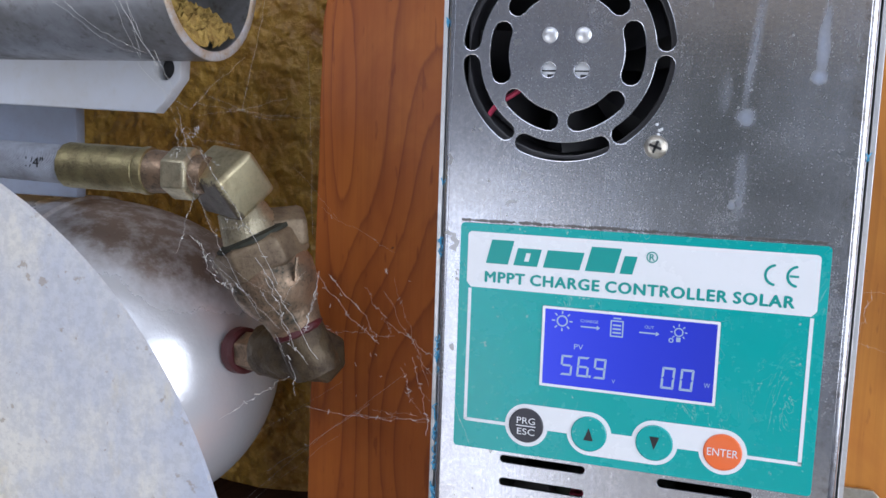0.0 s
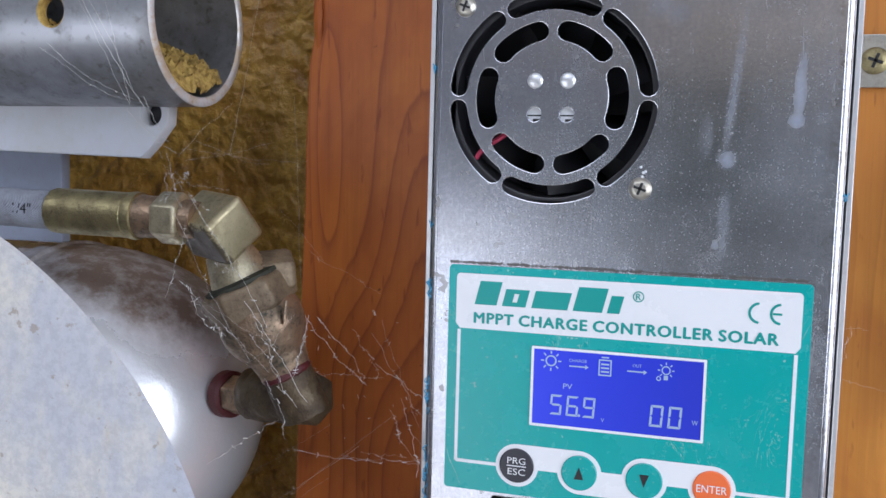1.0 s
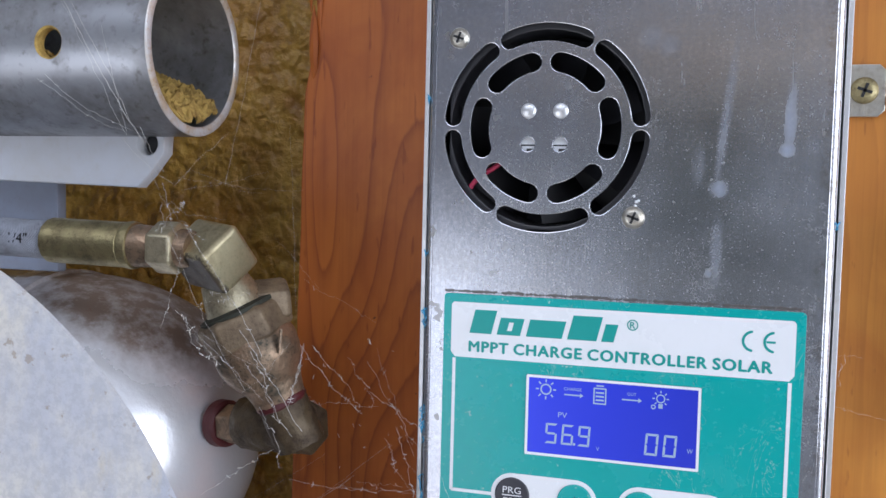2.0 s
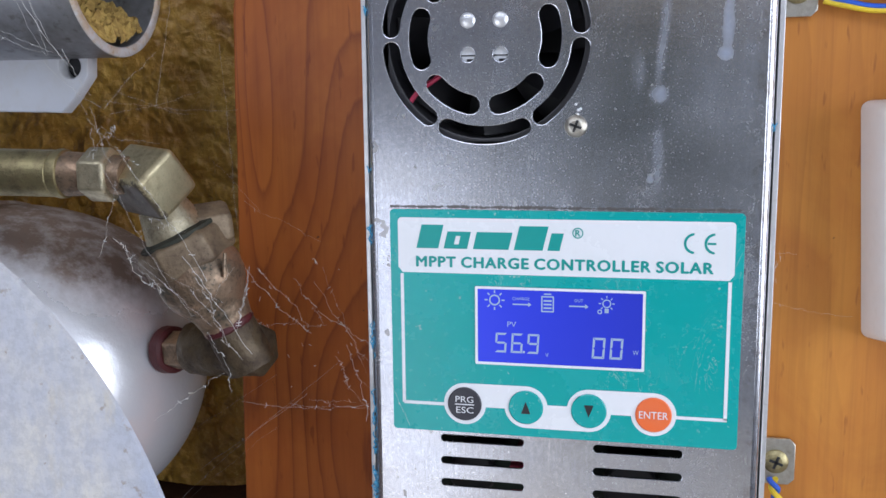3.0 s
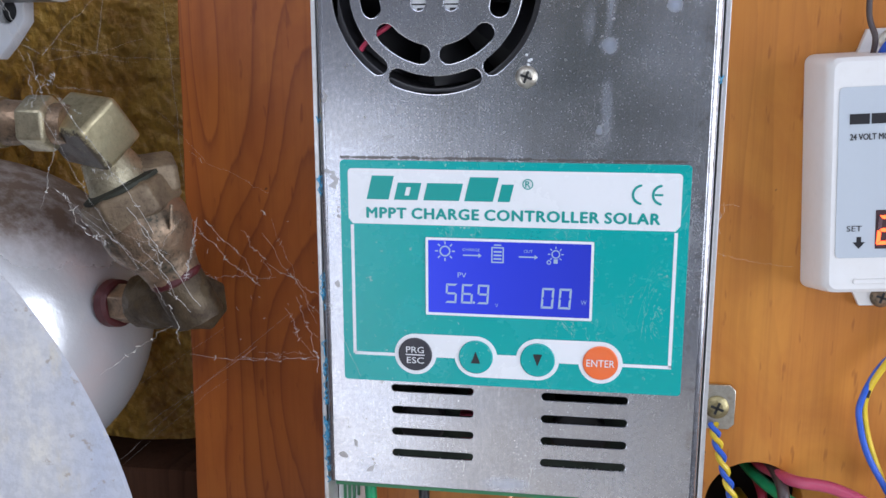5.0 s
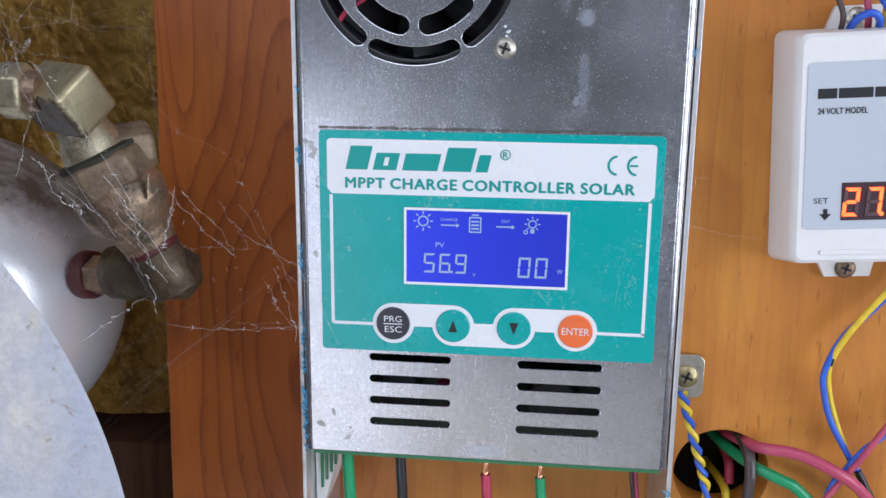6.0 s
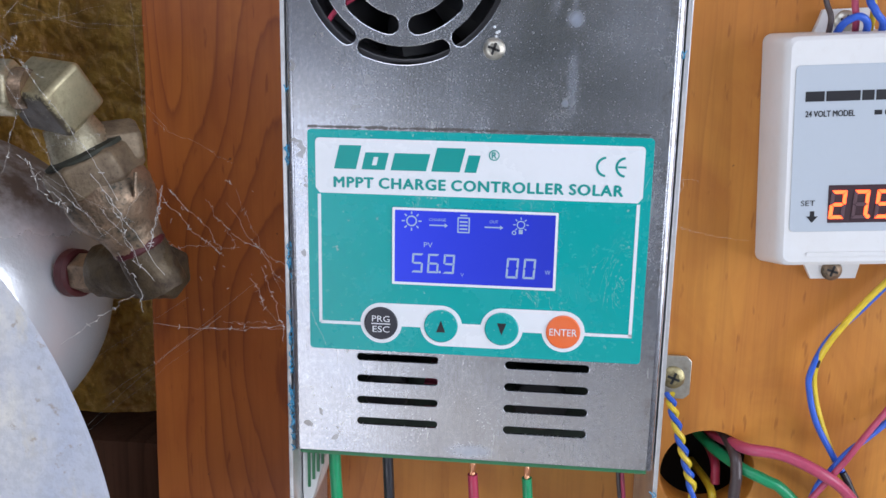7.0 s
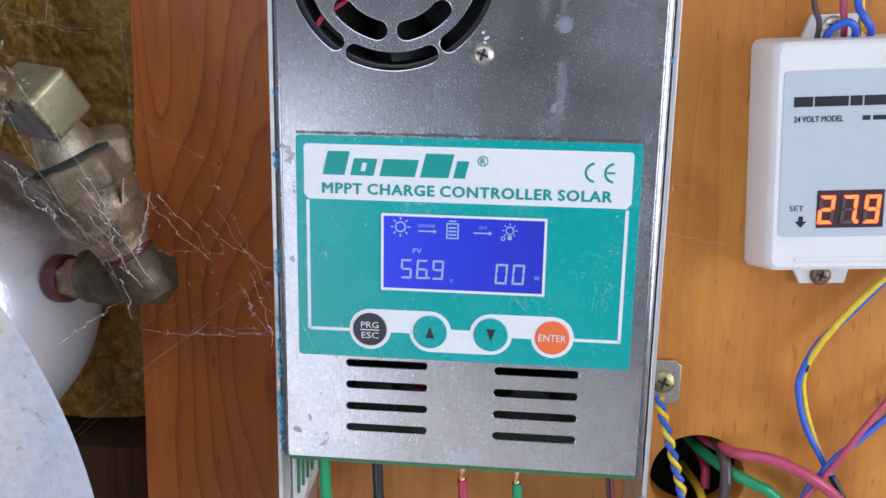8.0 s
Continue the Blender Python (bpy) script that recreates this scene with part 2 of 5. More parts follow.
def silver_paint():
    """Silvery tank paint, with a brown crust of dust and rust lying along the shoulder."""
    m = mat("silver_tank_paint", (0.72, 0.73, 0.74), 0.34, 0.8)
    tc = nd(m, "ShaderNodeTexCoord")
    sep = nd(m, "ShaderNodeSeparateXYZ")
    ln(m, tc.outputs["Object"], sep.inputs[0])
    big, fine, mid = noise_at(m, 30, 5, 0.65), noise_at(m, 500, 3, 0.6), noise_at(m, 90, 4, 0.7)
    # a band of crust that falls towards the tank's end
    level = calc(m, "ADD", calc(m, "ADD", sep.outputs[2], calc(m, "MULTIPLY", sep.outputs[0], 0.44)), calc(m, "MULTIPLY", calc(m, "SUBTRACT", big, 0.5), 0.022))
    away = calc(m, "DIVIDE", calc(m, "ABSOLUTE", calc(m, "SUBTRACT", level, 1.3485)), 0.014)
    crust = calc(m, "MULTIPLY", ramp(m, away, [(0.3, grey(1)), (1.0, grey(0))]), ramp(m, mid, [(0.34, grey(0.55)), (0.54, grey(1))]))
    spots = calc(m, "MULTIPLY", ramp(m, mid, [(0.64, grey(0)), (0.7, grey(1))]), 0.5)
    c = mix(m, calc(m, "MULTIPLY", ramp(m, big, [(0.35, grey(0)), (0.7, grey(1))]), 0.3), (0.82, 0.83, 0.86), (0.7, 0.69, 0.68))
    c = mix(m, calc(m, "MULTIPLY", crust, 0.9), c, (0.17, 0.105, 0.065))
    c = mix(m, calc(m, "MULTIPLY", spots, crust), c, (0.2, 0.06, 0.04))
    setin(m, "Base Color", c)
    setin(m, "Metallic", calc(m, "SUBTRACT", 0.5, calc(m, "MULTIPLY", crust, 0.4)))
    setin(m, "Roughness", calc(m, "ADD", 0.27, calc(m, "MULTIPLY", crust, 0.35)))
    bump(m, calc(m, "ADD", fine, calc(m, "MULTIPLY", crust, 1.5)), 0.2, 0.0005)
    return m


def mottled():
    """Weathered pale grey paint: bluish under a chalky, yellowed film, with runs, specks and fine grit."""
    m = mat("weathered_grey_paint", (0.42, 0.43, 0.45), 0.62)
    big, mid, fine = noise_at(m, 22, 5, 0.65, (1, 1, 0.55)), noise_at(m, 75, 5, 0.7, (1, 1, 0.5)), noise_at(m, 900, 2, 0.6)
    grit = noise_at(m, 420, 4, 0.7)
    c = mix(m, ramp(m, big, [(0.36, grey(0)), (0.62, grey(1))]), (0.39, 0.42, 0.5), (0.6, 0.575, 0.52))
    c = mix(m, calc(m, "MULTIPLY", ramp(m, mid, [(0.42, grey(0)), (0.6, grey(1))]), 0.75), c, (0.42, 0.44, 0.5))
    c = mix(m, calc(m, "MULTIPLY", ramp(m, noise_at(m, 60, 5, 0.75, (1, 1, 0.4)), [(0.56, grey(0)), (0.66, grey(1))]), 0.55), c, (0.52, 0.46, 0.34))
    c = mix(m, calc(m, "MULTIPLY", ramp(m, grit, [(0.42, grey(1)), (0.56, grey(0))]), 0.28), c, (0.3, 0.3, 0.32))
    c = mix(m, calc(m, "MULTIPLY", ramp(m, noise_at(m, 240, 3, 0.6), [(0.66, grey(0)), (0.71, grey(1))]), 0.6), c, (0.27, 0.21, 0.15))
    setin(m, "Base Color", c)
    bump(m, calc(m, "ADD", fine, calc(m, "ADD", grit, calc(m, "MULTIPLY", mid, 2.0))), 0.3, 0.0006)
    return m


def foam_mat():
    """Sprayed foam: ochre skin, brown in the pits between the lumps, pale bubbles."""
    m = mat("spray_foam", (0.42, 0.27, 0.05), 0.4)
    lump, mid, fine = noise_at(m, 28, 4, 0.6), noise_at(m, 150, 4, 0.65), noise_at(m, 520, 3, 0.6)
    c = mix(m, ramp(m, lump, [(0.35, grey(0)), (0.66, grey(1))]), (0.4, 0.2, 0.035), (0.66, 0.41, 0.085))
    c = mix(m, calc(m, "MULTIPLY", ramp(m, mid, [(0.38, grey(1)), (0.52, grey(0))]), 0.4), c, (0.17, 0.07, 0.014))
    c = mix(m, calc(m, "MULTIPLY", ramp(m, fine, [(0.58, grey(0)), (0.72, grey(1))]), 0.4), c, (0.7, 0.52, 0.18))
    setin(m, "Base Color", c)
    cell = m.node_tree.nodes.new("ShaderNodeTexVoronoi")
    cell.feature = "SMOOTH_F1"
    cell.inputs["Scale"].default_value, cell.inputs["Smoothness"].default_value = 165.0, 0.7
    warp = nd(m, "ShaderNodeTexNoise", Scale=90.0, Detail=2.0)
    ln(m, coords(m), warp.inputs["Vector"])
    ln(m, mix(m, 0.012, coords(m), warp.outputs["Color"]), cell.inputs["Vector"])
    h = calc(m, "SUBTRACT", calc(m, "MULTIPLY", mid, 0.5), cell.outputs["Distance"])
    bump(m, calc(m, "ADD", h, calc(m, "MULTIPLY", fine, 0.15)), 0.8, 0.004)
    return m


def lit(name, colour, strength, base=(0.02, 0.02, 0.02), rough=0.25):
    m = mat(name, base, rough)
    b = m.node_tree.nodes["Principled BSDF"]
    b.inputs["Emission Color"].default_value = (*colour, 1)
    b.inputs["Emission Strength"].default_value = strength
    return m


M_COVER = cover_steel()
M_CHASSIS = worn("chassis_steel", (0.7, 0.71, 0.72), (0.45, 0.43, 0.4), 0.42, 0.8, 80, 0.5)
M_ZINC = worn("zinc", (0.62, 0.6, 0.53), (0.32, 0.26, 0.18), 0.35, 1.0, 250, 0.6)
M_BOARD = wood("plywood", (0.63, 0.265, 0.042), (0.49, 0.172, 0.026), (0.2, 0.045, 0.01), flame_shade=-0.03, figure=0.5)
M_STUD = wood("stud_wood", (0.4, 0.2, 0.08), (0.3, 0.14, 0.05), (0.15, 0.06, 0.02))
M_CAVITY = wood("dark_brown_wood", (0.075, 0.035, 0.02), (0.055, 0.026, 0.016), (0.025, 0.012, 0.008), rough=0.9)
M_CAVITY.node_tree.nodes["Principled BSDF"].inputs["Specular IOR Level"].default_value = 0.1
M_FOAM = foam_mat()
M_TEAL = worn("teal_print", (0.0, 0.35, 0.335), (0.02, 0.4, 0.38), 0.3, 0, 40, 0.3, 0.03)
M_WHITE = worn("white_print", (0.78, 0.8, 0.82), (0.68, 0.7, 0.7), 0.3, 0, 40, 0.3, 0.03)
def dust_over(m):
    """Pale flecks and hair scratches over a printed face."""
    base = m.node_tree.nodes["Principled BSDF"].inputs["Base Color"].links[0].from_socket
    fleck = ramp(m, noise_at(m, 480, 2, 0.5), [(0.71, grey(0)), (0.76, grey(0.5))])
    hair = ramp(m, noise_at(m, 90, 4, 0.6, (1, 1, 0.5), 2.5), [(0.492, grey(0)), (0.5, grey(1)), (0.508, grey(0))])
    hair = calc(m, "MULTIPLY", calc(m, "MULTIPLY", hair, ramp(m, noise_at(m, 45, 2, 0.5), [(0.52, grey(0)), (0.64, grey(1))])), 0.5)
    setin(m, "Base Color", mix(m, calc(m, "MAXIMUM", fleck, hair), base, (0.55, 0.6, 0.56)))


dust_over(M_TEAL)
M_INKTEAL = mat("teal_ink", (0.0, 0.30, 0.27), 0.35)
M_INK = mat("black_ink", (0.015, 0.015, 0.018), 0.4)
M_BLACKBTN = worn("black_button", (0.02, 0.02, 0.03), (0.05, 0.05, 0.06), 0.35, 0, 200, 0.3, 0.03)
M_ORANGE = worn("orange_button", (0.85, 0.16, 0.04), (0.78, 0.2, 0.09), 0.35, 0, 200, 0.3, 0.03)
M_LCD = lit("lcd_blue", (0.006, 0.03, 0.76), 0.45)
# the emission strength falls steadily from left to right
glow = nd(M_LCD, "ShaderNodeSeparateXYZ")
ln(M_LCD, coords(M_LCD), glow.inputs[0])
setin(M_LCD, "Emission Strength", calc(M_LCD, "SUBTRACT", 0.45, calc(M_LCD, "MULTIPLY", glow.outputs[0], 3.2)))
M_LCDON = lit("lcd_segment", (0.36, 0.5, 0.78), 0.42)
# near-black that stands in for shade in holes; the capacitors share it
M_DARK = mat("dark_inside", (0.02, 0.02, 0.022), 0.5)
M_FAN = mat("fan_plastic", (0.025, 0.025, 0.028), 0.35)
# darkened copy of the circuit green, standing in for shade inside the case
M_PCBSHADE = worn("shaded_circuit", (0.012, 0.03, 0.016), (0.01, 0.01, 0.01), 0.6, 0, 200, 0.5)
M_PCB = worn("circuit_green", (0.03, 0.2, 0.08), (0.05, 0.12, 0.06), 0.4, 0, 200, 0.5)
M_PLASTIC = worn("white_plastic", (0.78, 0.78, 0.77), (0.66, 0.63, 0.58), 0.38, 0, 30, 0.35, 0.05)
M_GREYLAB = worn("pale_blue_grey_label", (0.5, 0.55, 0.6), (0.46, 0.51, 0.55), 0.35, 0, 40, 0.3, 0.02)
M_LED_BACK = mat("led_window", (0.06, 0.035, 0.04), 0.12)
M_LED = lit("led_red", (1.0, 0.085, 0.02), 2.6)
M_LEDOFF = mat("led_idle", (0.12, 0.07, 0.08), 0.3)
M_TANK = silver_paint()
M_DOME = mottled()
M_PIPE = worn("galvanised_pipe", (0.34, 0.35, 0.37), (0.1, 0.09, 0.075), 0.38, 0.6, 28, 0.95, 0.15)
M_RIM = worn("cut_pipe_rim", (0.72, 0.72, 0.72), (0.5, 0.3, 0.08), 0.4, 0.4, 90, 0.85, 0.2)
M_PLATE = worn("pale_painted_steel", (0.6, 0.62, 0.66), (0.5, 0.46, 0.38), 0.4, 0.2, 26, 0.4, 0.06)
M_BLUEPLATE = worn("blue_grey_steel", (0.32, 0.36, 0.45), (0.26, 0.25, 0.25), 0.4, 0.3, 40, 0.4, 0.06)
M_HOSE = worn("grey_braided_hose", (0.36, 0.39, 0.45), (0.2, 0.2, 0.21), 0.6, 0, 120, 0.7, 0.4)
wave = nd(M_HOSE, "ShaderNodeTexWave", Scale=620.0, Distortion=1.0)
ln(M_HOSE, coords(M_HOSE, (1, 1, 1), (0, radians(35), 0)), wave.inputs["Vector"])
bump(M_HOSE, wave.outputs["Fac"], 0.6, 0.0006)
M_FERRULE = worn("yellow_zinc", (0.42, 0.36, 0.19), (0.17, 0.14, 0.08), 0.4, 0.9, 120, 1.0, 0.5)
M_BRASS = worn("dull_brass", (0.56, 0.5, 0.34), (0.2, 0.16, 0.11), 0.36, 0.8, 130, 0.9, 0.5)
M_OLD = worn("tarnished_bronze", (0.38, 0.26, 0.17), (0.07, 0.066, 0.05), 0.38, 0.7, 110, 1.0, 0.6)
# tarnished metal, its colour lowered further to stand in for shade
M_TARNISH_SHADE = worn("shaded_tarnish", (0.11, 0.08, 0.045), (0.03, 0.016, 0.012), 0.5, 0.45, 150, 0.8, 0.5)
M_COLLAR = worn("green_black_collar", (0.032, 0.034, 0.022), (0.02, 0.016, 0.012), 0.8, 0.0, 150, 0.7, 0.5)
M_REDSEAL = worn("red_sealant", (0.075, 0.008, 0.01), (0.05, 0.012, 0.012), 0.55, 0, 200, 0.6, 0.3)
M_WEB = mat("web_silk", (0.8, 0.78, 0.74), 0.6)
M_WEB.node_tree.nodes["Principled BSDF"].inputs["Alpha"].default_value = 0.72
M_CRUMB = worn("foam_crumbs", (0.55, 0.37, 0.1), (0.2, 0.11, 0.03), 0.8, 0, 260, 0.9, 0.9)
M_COPPER = mat("copper", (0.85, 0.42, 0.24), 0.3, 1.0)
M_PINE = wood("pale_pine", (0.62, 0.5, 0.37), (0.54, 0.42, 0.29), (0.34, 0.24, 0.15))
M_WALL = wood("weathered_boards", (0.43, 0.44, 0.47), (0.34, 0.35, 0.38), (0.15, 0.15, 0.16), 0.3, 0.7)
M_FLOOR = worn("concrete", (0.36, 0.36, 0.36), (0.24, 0.24, 0.24), 0.8, 0, 4, 0.6)
M_REFLDARK = worn("reflected_dark", (0.05, 0.07, 0.04), (0.02, 0.03, 0.02), 0.9, 0, 0.6, 0.8)
M_GROUND = worn("pale_gravel", (0.23, 0.22, 0.21), (0.16, 0.15, 0.14), 0.9, 0, 1.2, 0.8)


M_DUSTY = worn("dusty_brass", (0.23, 0.17, 0.105), (0.09, 0.06, 0.04), 0.55, 0.35, 120, 0.9, 0.5)


def elbow_brass(centre):
    """Pale brass, its underside painted dark with a ragged edge to stand in for shade."""
    m = worn("forged_brass", (0.56, 0.49, 0.3), (0.24, 0.2, 0.12), 0.36, 0.8, 130, 0.9, 0.15)
    base = m.node_tree.nodes["Principled BSDF"].inputs["Base Color"].links[0].from_socket
    tc = nd(m, "ShaderNodeTexCoord")
    dot = m.node_tree.nodes.new("ShaderNodeVectorMath")
    dot.operation = "DOT_PRODUCT"
    way = Vector((-0.35, -0.62, -0.70))
    ln(m, tc.outputs["Object"], dot.inputs[0])
    dot.inputs[1].default_value = way
    d = calc(m, "SUBTRACT", dot.outputs["Value"], way.dot(centre) + 0.0066)
    d = calc(m, "ADD", d, calc(m, "MULTIPLY", calc(m, "SUBTRACT", noise_at(m, 330, 4, 0.7), 0.5), 0.006))
    # painted shade: darkens whatever lies towards the lower front
    f = ramp(m, calc(m, "MULTIPLY", d, 900.0), [(0.0, grey(0)), (0.8, grey(0.92))])
    setin(m, "Base Color", mix(m, f, base, (0.05, 0.036, 0.026)))
    setin(m, "Metallic", calc(m, "SUBTRACT", 0.8, calc(m, "MULTIPLY", f, 0.7)))
    return m


def wire_mat(name, c):
    return worn(name + "_wire", c, tuple(0.55 * v for v in c), 0.35, 0, 300, 0.4, 0.05)


W_GREEN, W_BLACK, W_RED, W_BLUE, W_YELLOW, W_PINK, W_BROWN = (wire_mat(n, c) for n, c in (
    ("green", (0.01, 0.3, 0.12)), ("black", (0.02, 0.02, 0.025)), ("red", (0.45, 0.04, 0.09)), ("blue", (0.03, 0.12, 0.6)),
    ("yellow", (0.8, 0.58, 0.04)), ("pink", (0.5, 0.07, 0.14)), ("brown", (0.07, 0.05, 0.05))))


# ---- mesh helpers ----
def under(ob, parent):
    """Parents ob, whose mesh stands in world places, to a thing or to a part of one."""
    ob.parent = parent
    if parent and parent.type == "EMPTY":
        ob.matrix_parent_inverse = Matrix.Translation(-parent.location)
    return ob


def part(name, bm, material, parent=None, label="", smooth=True):
    me = bpy.data.meshes.new(name)
    bm.normal_update()
    bm.to_mesh(me)
    bm.free()
    me.materials.append(material)
    if smooth:
        me.shade_smooth()
        me.set_sharp_from_angle(angle=radians(38))
        for f in me.polygons:
            if abs(f.normal.y) > 0.9995:
                f.use_smooth = False
    ob = under(new(name, me), parent)
    if label:
        tagged(ob, label)
    return ob


def thing(name, label, category, base, group="", kind=""):
    ob = new(name)
    ob.location = base
    bpy.context.view_layer.update()
    return tagged(ob, label, category, group, kind)


def block(x0, x1, y0, y1, z0, z1, bevel=0.0, seg=2, bm=None):
    b = bmesh.new()
    bmesh.ops.create_cube(b, size=1, matrix=Matrix.LocRotScale(((x0 + x1) / 2, (y0 + y1) / 2, (z0 + z1) / 2), None, (x1 - x0, y1 - y0, z1 - z0)))
    if bevel:
        bmesh.ops.bevel(b, geom=b.edges[:], offset=bevel, segments=seg, affect="EDGES", profile=0.6)
    return join(bm, b)


def join(bm, b):
    if bm is None:
        return b
    me = bpy.data.meshes.new("tmp")
    b.to_mesh(me)
    b.free()
    bm.from_mesh(me)
    bpy.data.meshes.remove(me)
    return bm


def lathe(profile, place, along, n=40, bm=None, flat=0):
    """Turns a profile of (distance along, radius) round an axis. flat: number of sides for a hexagon and the like."""
    b = bmesh.new()
    q = Vector(along).normalized().to_track_quat("Z", "Y").to_matrix()
    n = flat or n
    rings = []
    for d, r in profile:
        if r < 1e-6:
            rings.append([b.verts.new(Vector(place) + q @ Vector((0, 0, d)))])
        else:
            rings.append([b.verts.new(Vector(place) + q @ Vector((r * math.cos(2 * math.pi * (i + 0.5) / n), r * math.sin(2 * math.pi * (i + 0.5) / n), d))) for i in range(n)])
    for a, c in zip(rings, rings[1:]):
        for i in range(n):
            j = (i + 1) % n
            if len(a) == 1 and len(c) > 1:
                b.faces.new((a[0], c[i], c[j]))
            elif len(c) == 1 and len(a) > 1:
                b.faces.new((a[i], a[j], c[0]))
            elif len(a) > 1:
                b.faces.new((a[i], a[j], c[j], c[i]))
    for ring, turn in ((rings[0], -1), (rings[-1], 1)):
        if len(ring) > 1:
            b.faces.new(ring[::turn])
    bmesh.ops.recalc_face_normals(b, faces=b.faces[:])
    return join(bm, b)


def soften(bm, width=0.0006):
    """Rounds the hard edges of a turned or forged piece."""
    hard = [e for e in bm.edges if len(e.link_faces) == 2 and e.calc_face_angle(0) > radians(25)]
    bmesh.ops.bevel(bm, geom=hard, offset=width, segments=2, affect="EDGES", profile=0.5)
    return bm


def cast(profile, place, along, lump=0.0005, freq=180, n=56):
    """A turned shape with the uneven skin of a sand casting."""
    fine = []
    for (d0, r0), (d1, r1) in zip(profile, profile[1:]):
        k = max(1, int(abs(d1 - d0) / 0.0007))
        fine += [(d0 + (d1 - d0) * i / k, r0 + (r1 - r0) * i / k) for i in range(k)]
    bm = lathe(fine + [profile[-1]], place, along, n)
    bm.normal_update()
    for v in bm.verts:
        v.co += v.normal * (noise.noise(v.co * freq) + 0.5 * noise.noise(v.co * freq * 2.7)) * lump
    return bm


def spline(points, steps=10):
    p = [Vector(v) for v in points]
    p = [2 * p[0] - p[1]] + p + [2 * p[-1] - p[-2]]
    out = []
    for i in range(1, len(p) - 2):
        for k in range(steps):
            t = k / steps
            a, b, c, d = p[i - 1:i + 3]
            out.append(0.5 * (2 * b + (c - a) * t + (2 * a - 5 * b + 4 * c - d) * t * t + (3 * b - a - 3 * c + d) * t ** 3))
    return out + [p[-2]]


def tube(points, radius, n=12, steps=10, bm=None):
    """A round strand along a smooth line; radius may be a number or a function of 0..1."""
    b = bmesh.new()
    line = spline(points, steps) if steps else [Vector(v) for v in points]
    up, rings = None, []
    for i, v in enumerate(line):
        d = (line[min(i + 1, len(line) - 1)] - line[max(i - 1, 0)]).normalized()
        if up is None:
            up = d.orthogonal().normalized()
        up = (up - d * up.dot(d)).normalized()
        side = d.cross(up)
        r = radius(i / (len(line) - 1)) if callable(radius) else radius
        rings.append([b.verts.new(v + r * (math.cos(2 * math.pi * k / n) * up + math.sin(2 * math.pi * k / n) * side)) for k in range(n)])
    for a, c in zip(rings, rings[1:]):
        for k in range(n):
            b.faces.new((a[k], a[(k + 1) % n], c[(k + 1) % n], c[k]))
    b.faces.new(rings[0][::-1])
    b.faces.new(rings[-1])
    bmesh.ops.recalc_face_normals(b, faces=b.faces[:])
    return join(bm, b)


def curve_mesh(cu, place):
    """The mesh of a filled flat curve, stood upright so that it faces -y."""
    tmp = bpy.data.objects.new("tmp", cu)
    scene.collection.objects.link(tmp)
    bpy.context.view_layer.update()
    me = bpy.data.meshes.new_from_object(tmp.evaluated_get(bpy.context.evaluated_depsgraph_get()))
    bpy.data.objects.remove(tmp)
    bpy.data.curves.remove(cu)
    b = bmesh.new()
    b.from_mesh(me)
    bpy.data.meshes.remove(me)
    bmesh.ops.remove_doubles(b, verts=b.verts[:], dist=0.000002)
    bmesh.ops.transform(b, matrix=Matrix.Translation(place) @ Matrix.Rotation(radians(90), 4, "X"), verts=b.verts[:])
    return b


def sheet(outlines, y, thick, bevel=0.0):
    """A flat sheet in x and z with holes, its front at y: the first outline is the edge, the rest are holes."""
    cu = bpy.data.curves.new("tmp", "CURVE")
    cu.dimensions, cu.fill_mode = "2D", "BOTH"
    cu.extrude, cu.bevel_depth, cu.bevel_resolution = max(thick / 2 - bevel, 0.00001), bevel, 1
    cu.offset = -bevel
    for line in outlines:
        s = cu.splines.new("POLY")
        s.points.add(len(line) - 1)
        for pt, (x, z) in zip(s.points, line):
            pt.co = (x, z, 0, 1)
        s.use_cyclic_u = True
    return curve_mesh(cu, (0, y + thick / 2, 0))


def rrect(x0, x1, z0, z1, r, n=5):
    out = []
    for cx, cz, a in ((x1 - r, z1 - r, 0), (x0 + r, z1 - r, 90), (x0 + r, z0 + r, 180), (x1 - r, z0 + r, 270)):
        out += [(cx + r * math.cos(radians(a + 90 * k / n)), cz + r * math.sin(radians(a + 90 * k / n))) for k in range(n + 1)]
    return out


def disc(cx, cz, r, n=32):
    return [(cx + r * math.cos(2 * math.pi * k / n), cz + r * math.sin(2 * math.pi * k / n)) for k in range(n)]


def arc_slot(cx, cz, r, a0, a1, w, n=12):
    """A curved slot of width w with round ends."""
    out = []
    for k in range(n + 1):
        a = radians(a0 + (a1 - a0) * k / n)
        out.append((cx + (r + w / 2) * math.cos(a), cz + (r + w / 2) * math.sin(a)))
    for end, base in ((a1, 0), (a0, 180)):
        ex, ez = cx + r * math.cos(radians(end)), cz + r * math.sin(radians(end))
        for k in range(1, 6):
            a = radians(end + base + 30 * k)
            out.append((ex + w / 2 * math.cos(a), ez + w / 2 * math.sin(a)))
        if base == 0:
            for k in range(n + 1):
                a = radians(a1 + (a0 - a1) * k / n)
                out.append((cx + (r - w / 2) * math.cos(a), cz + (r - w / 2) * math.sin(a)))
    return out


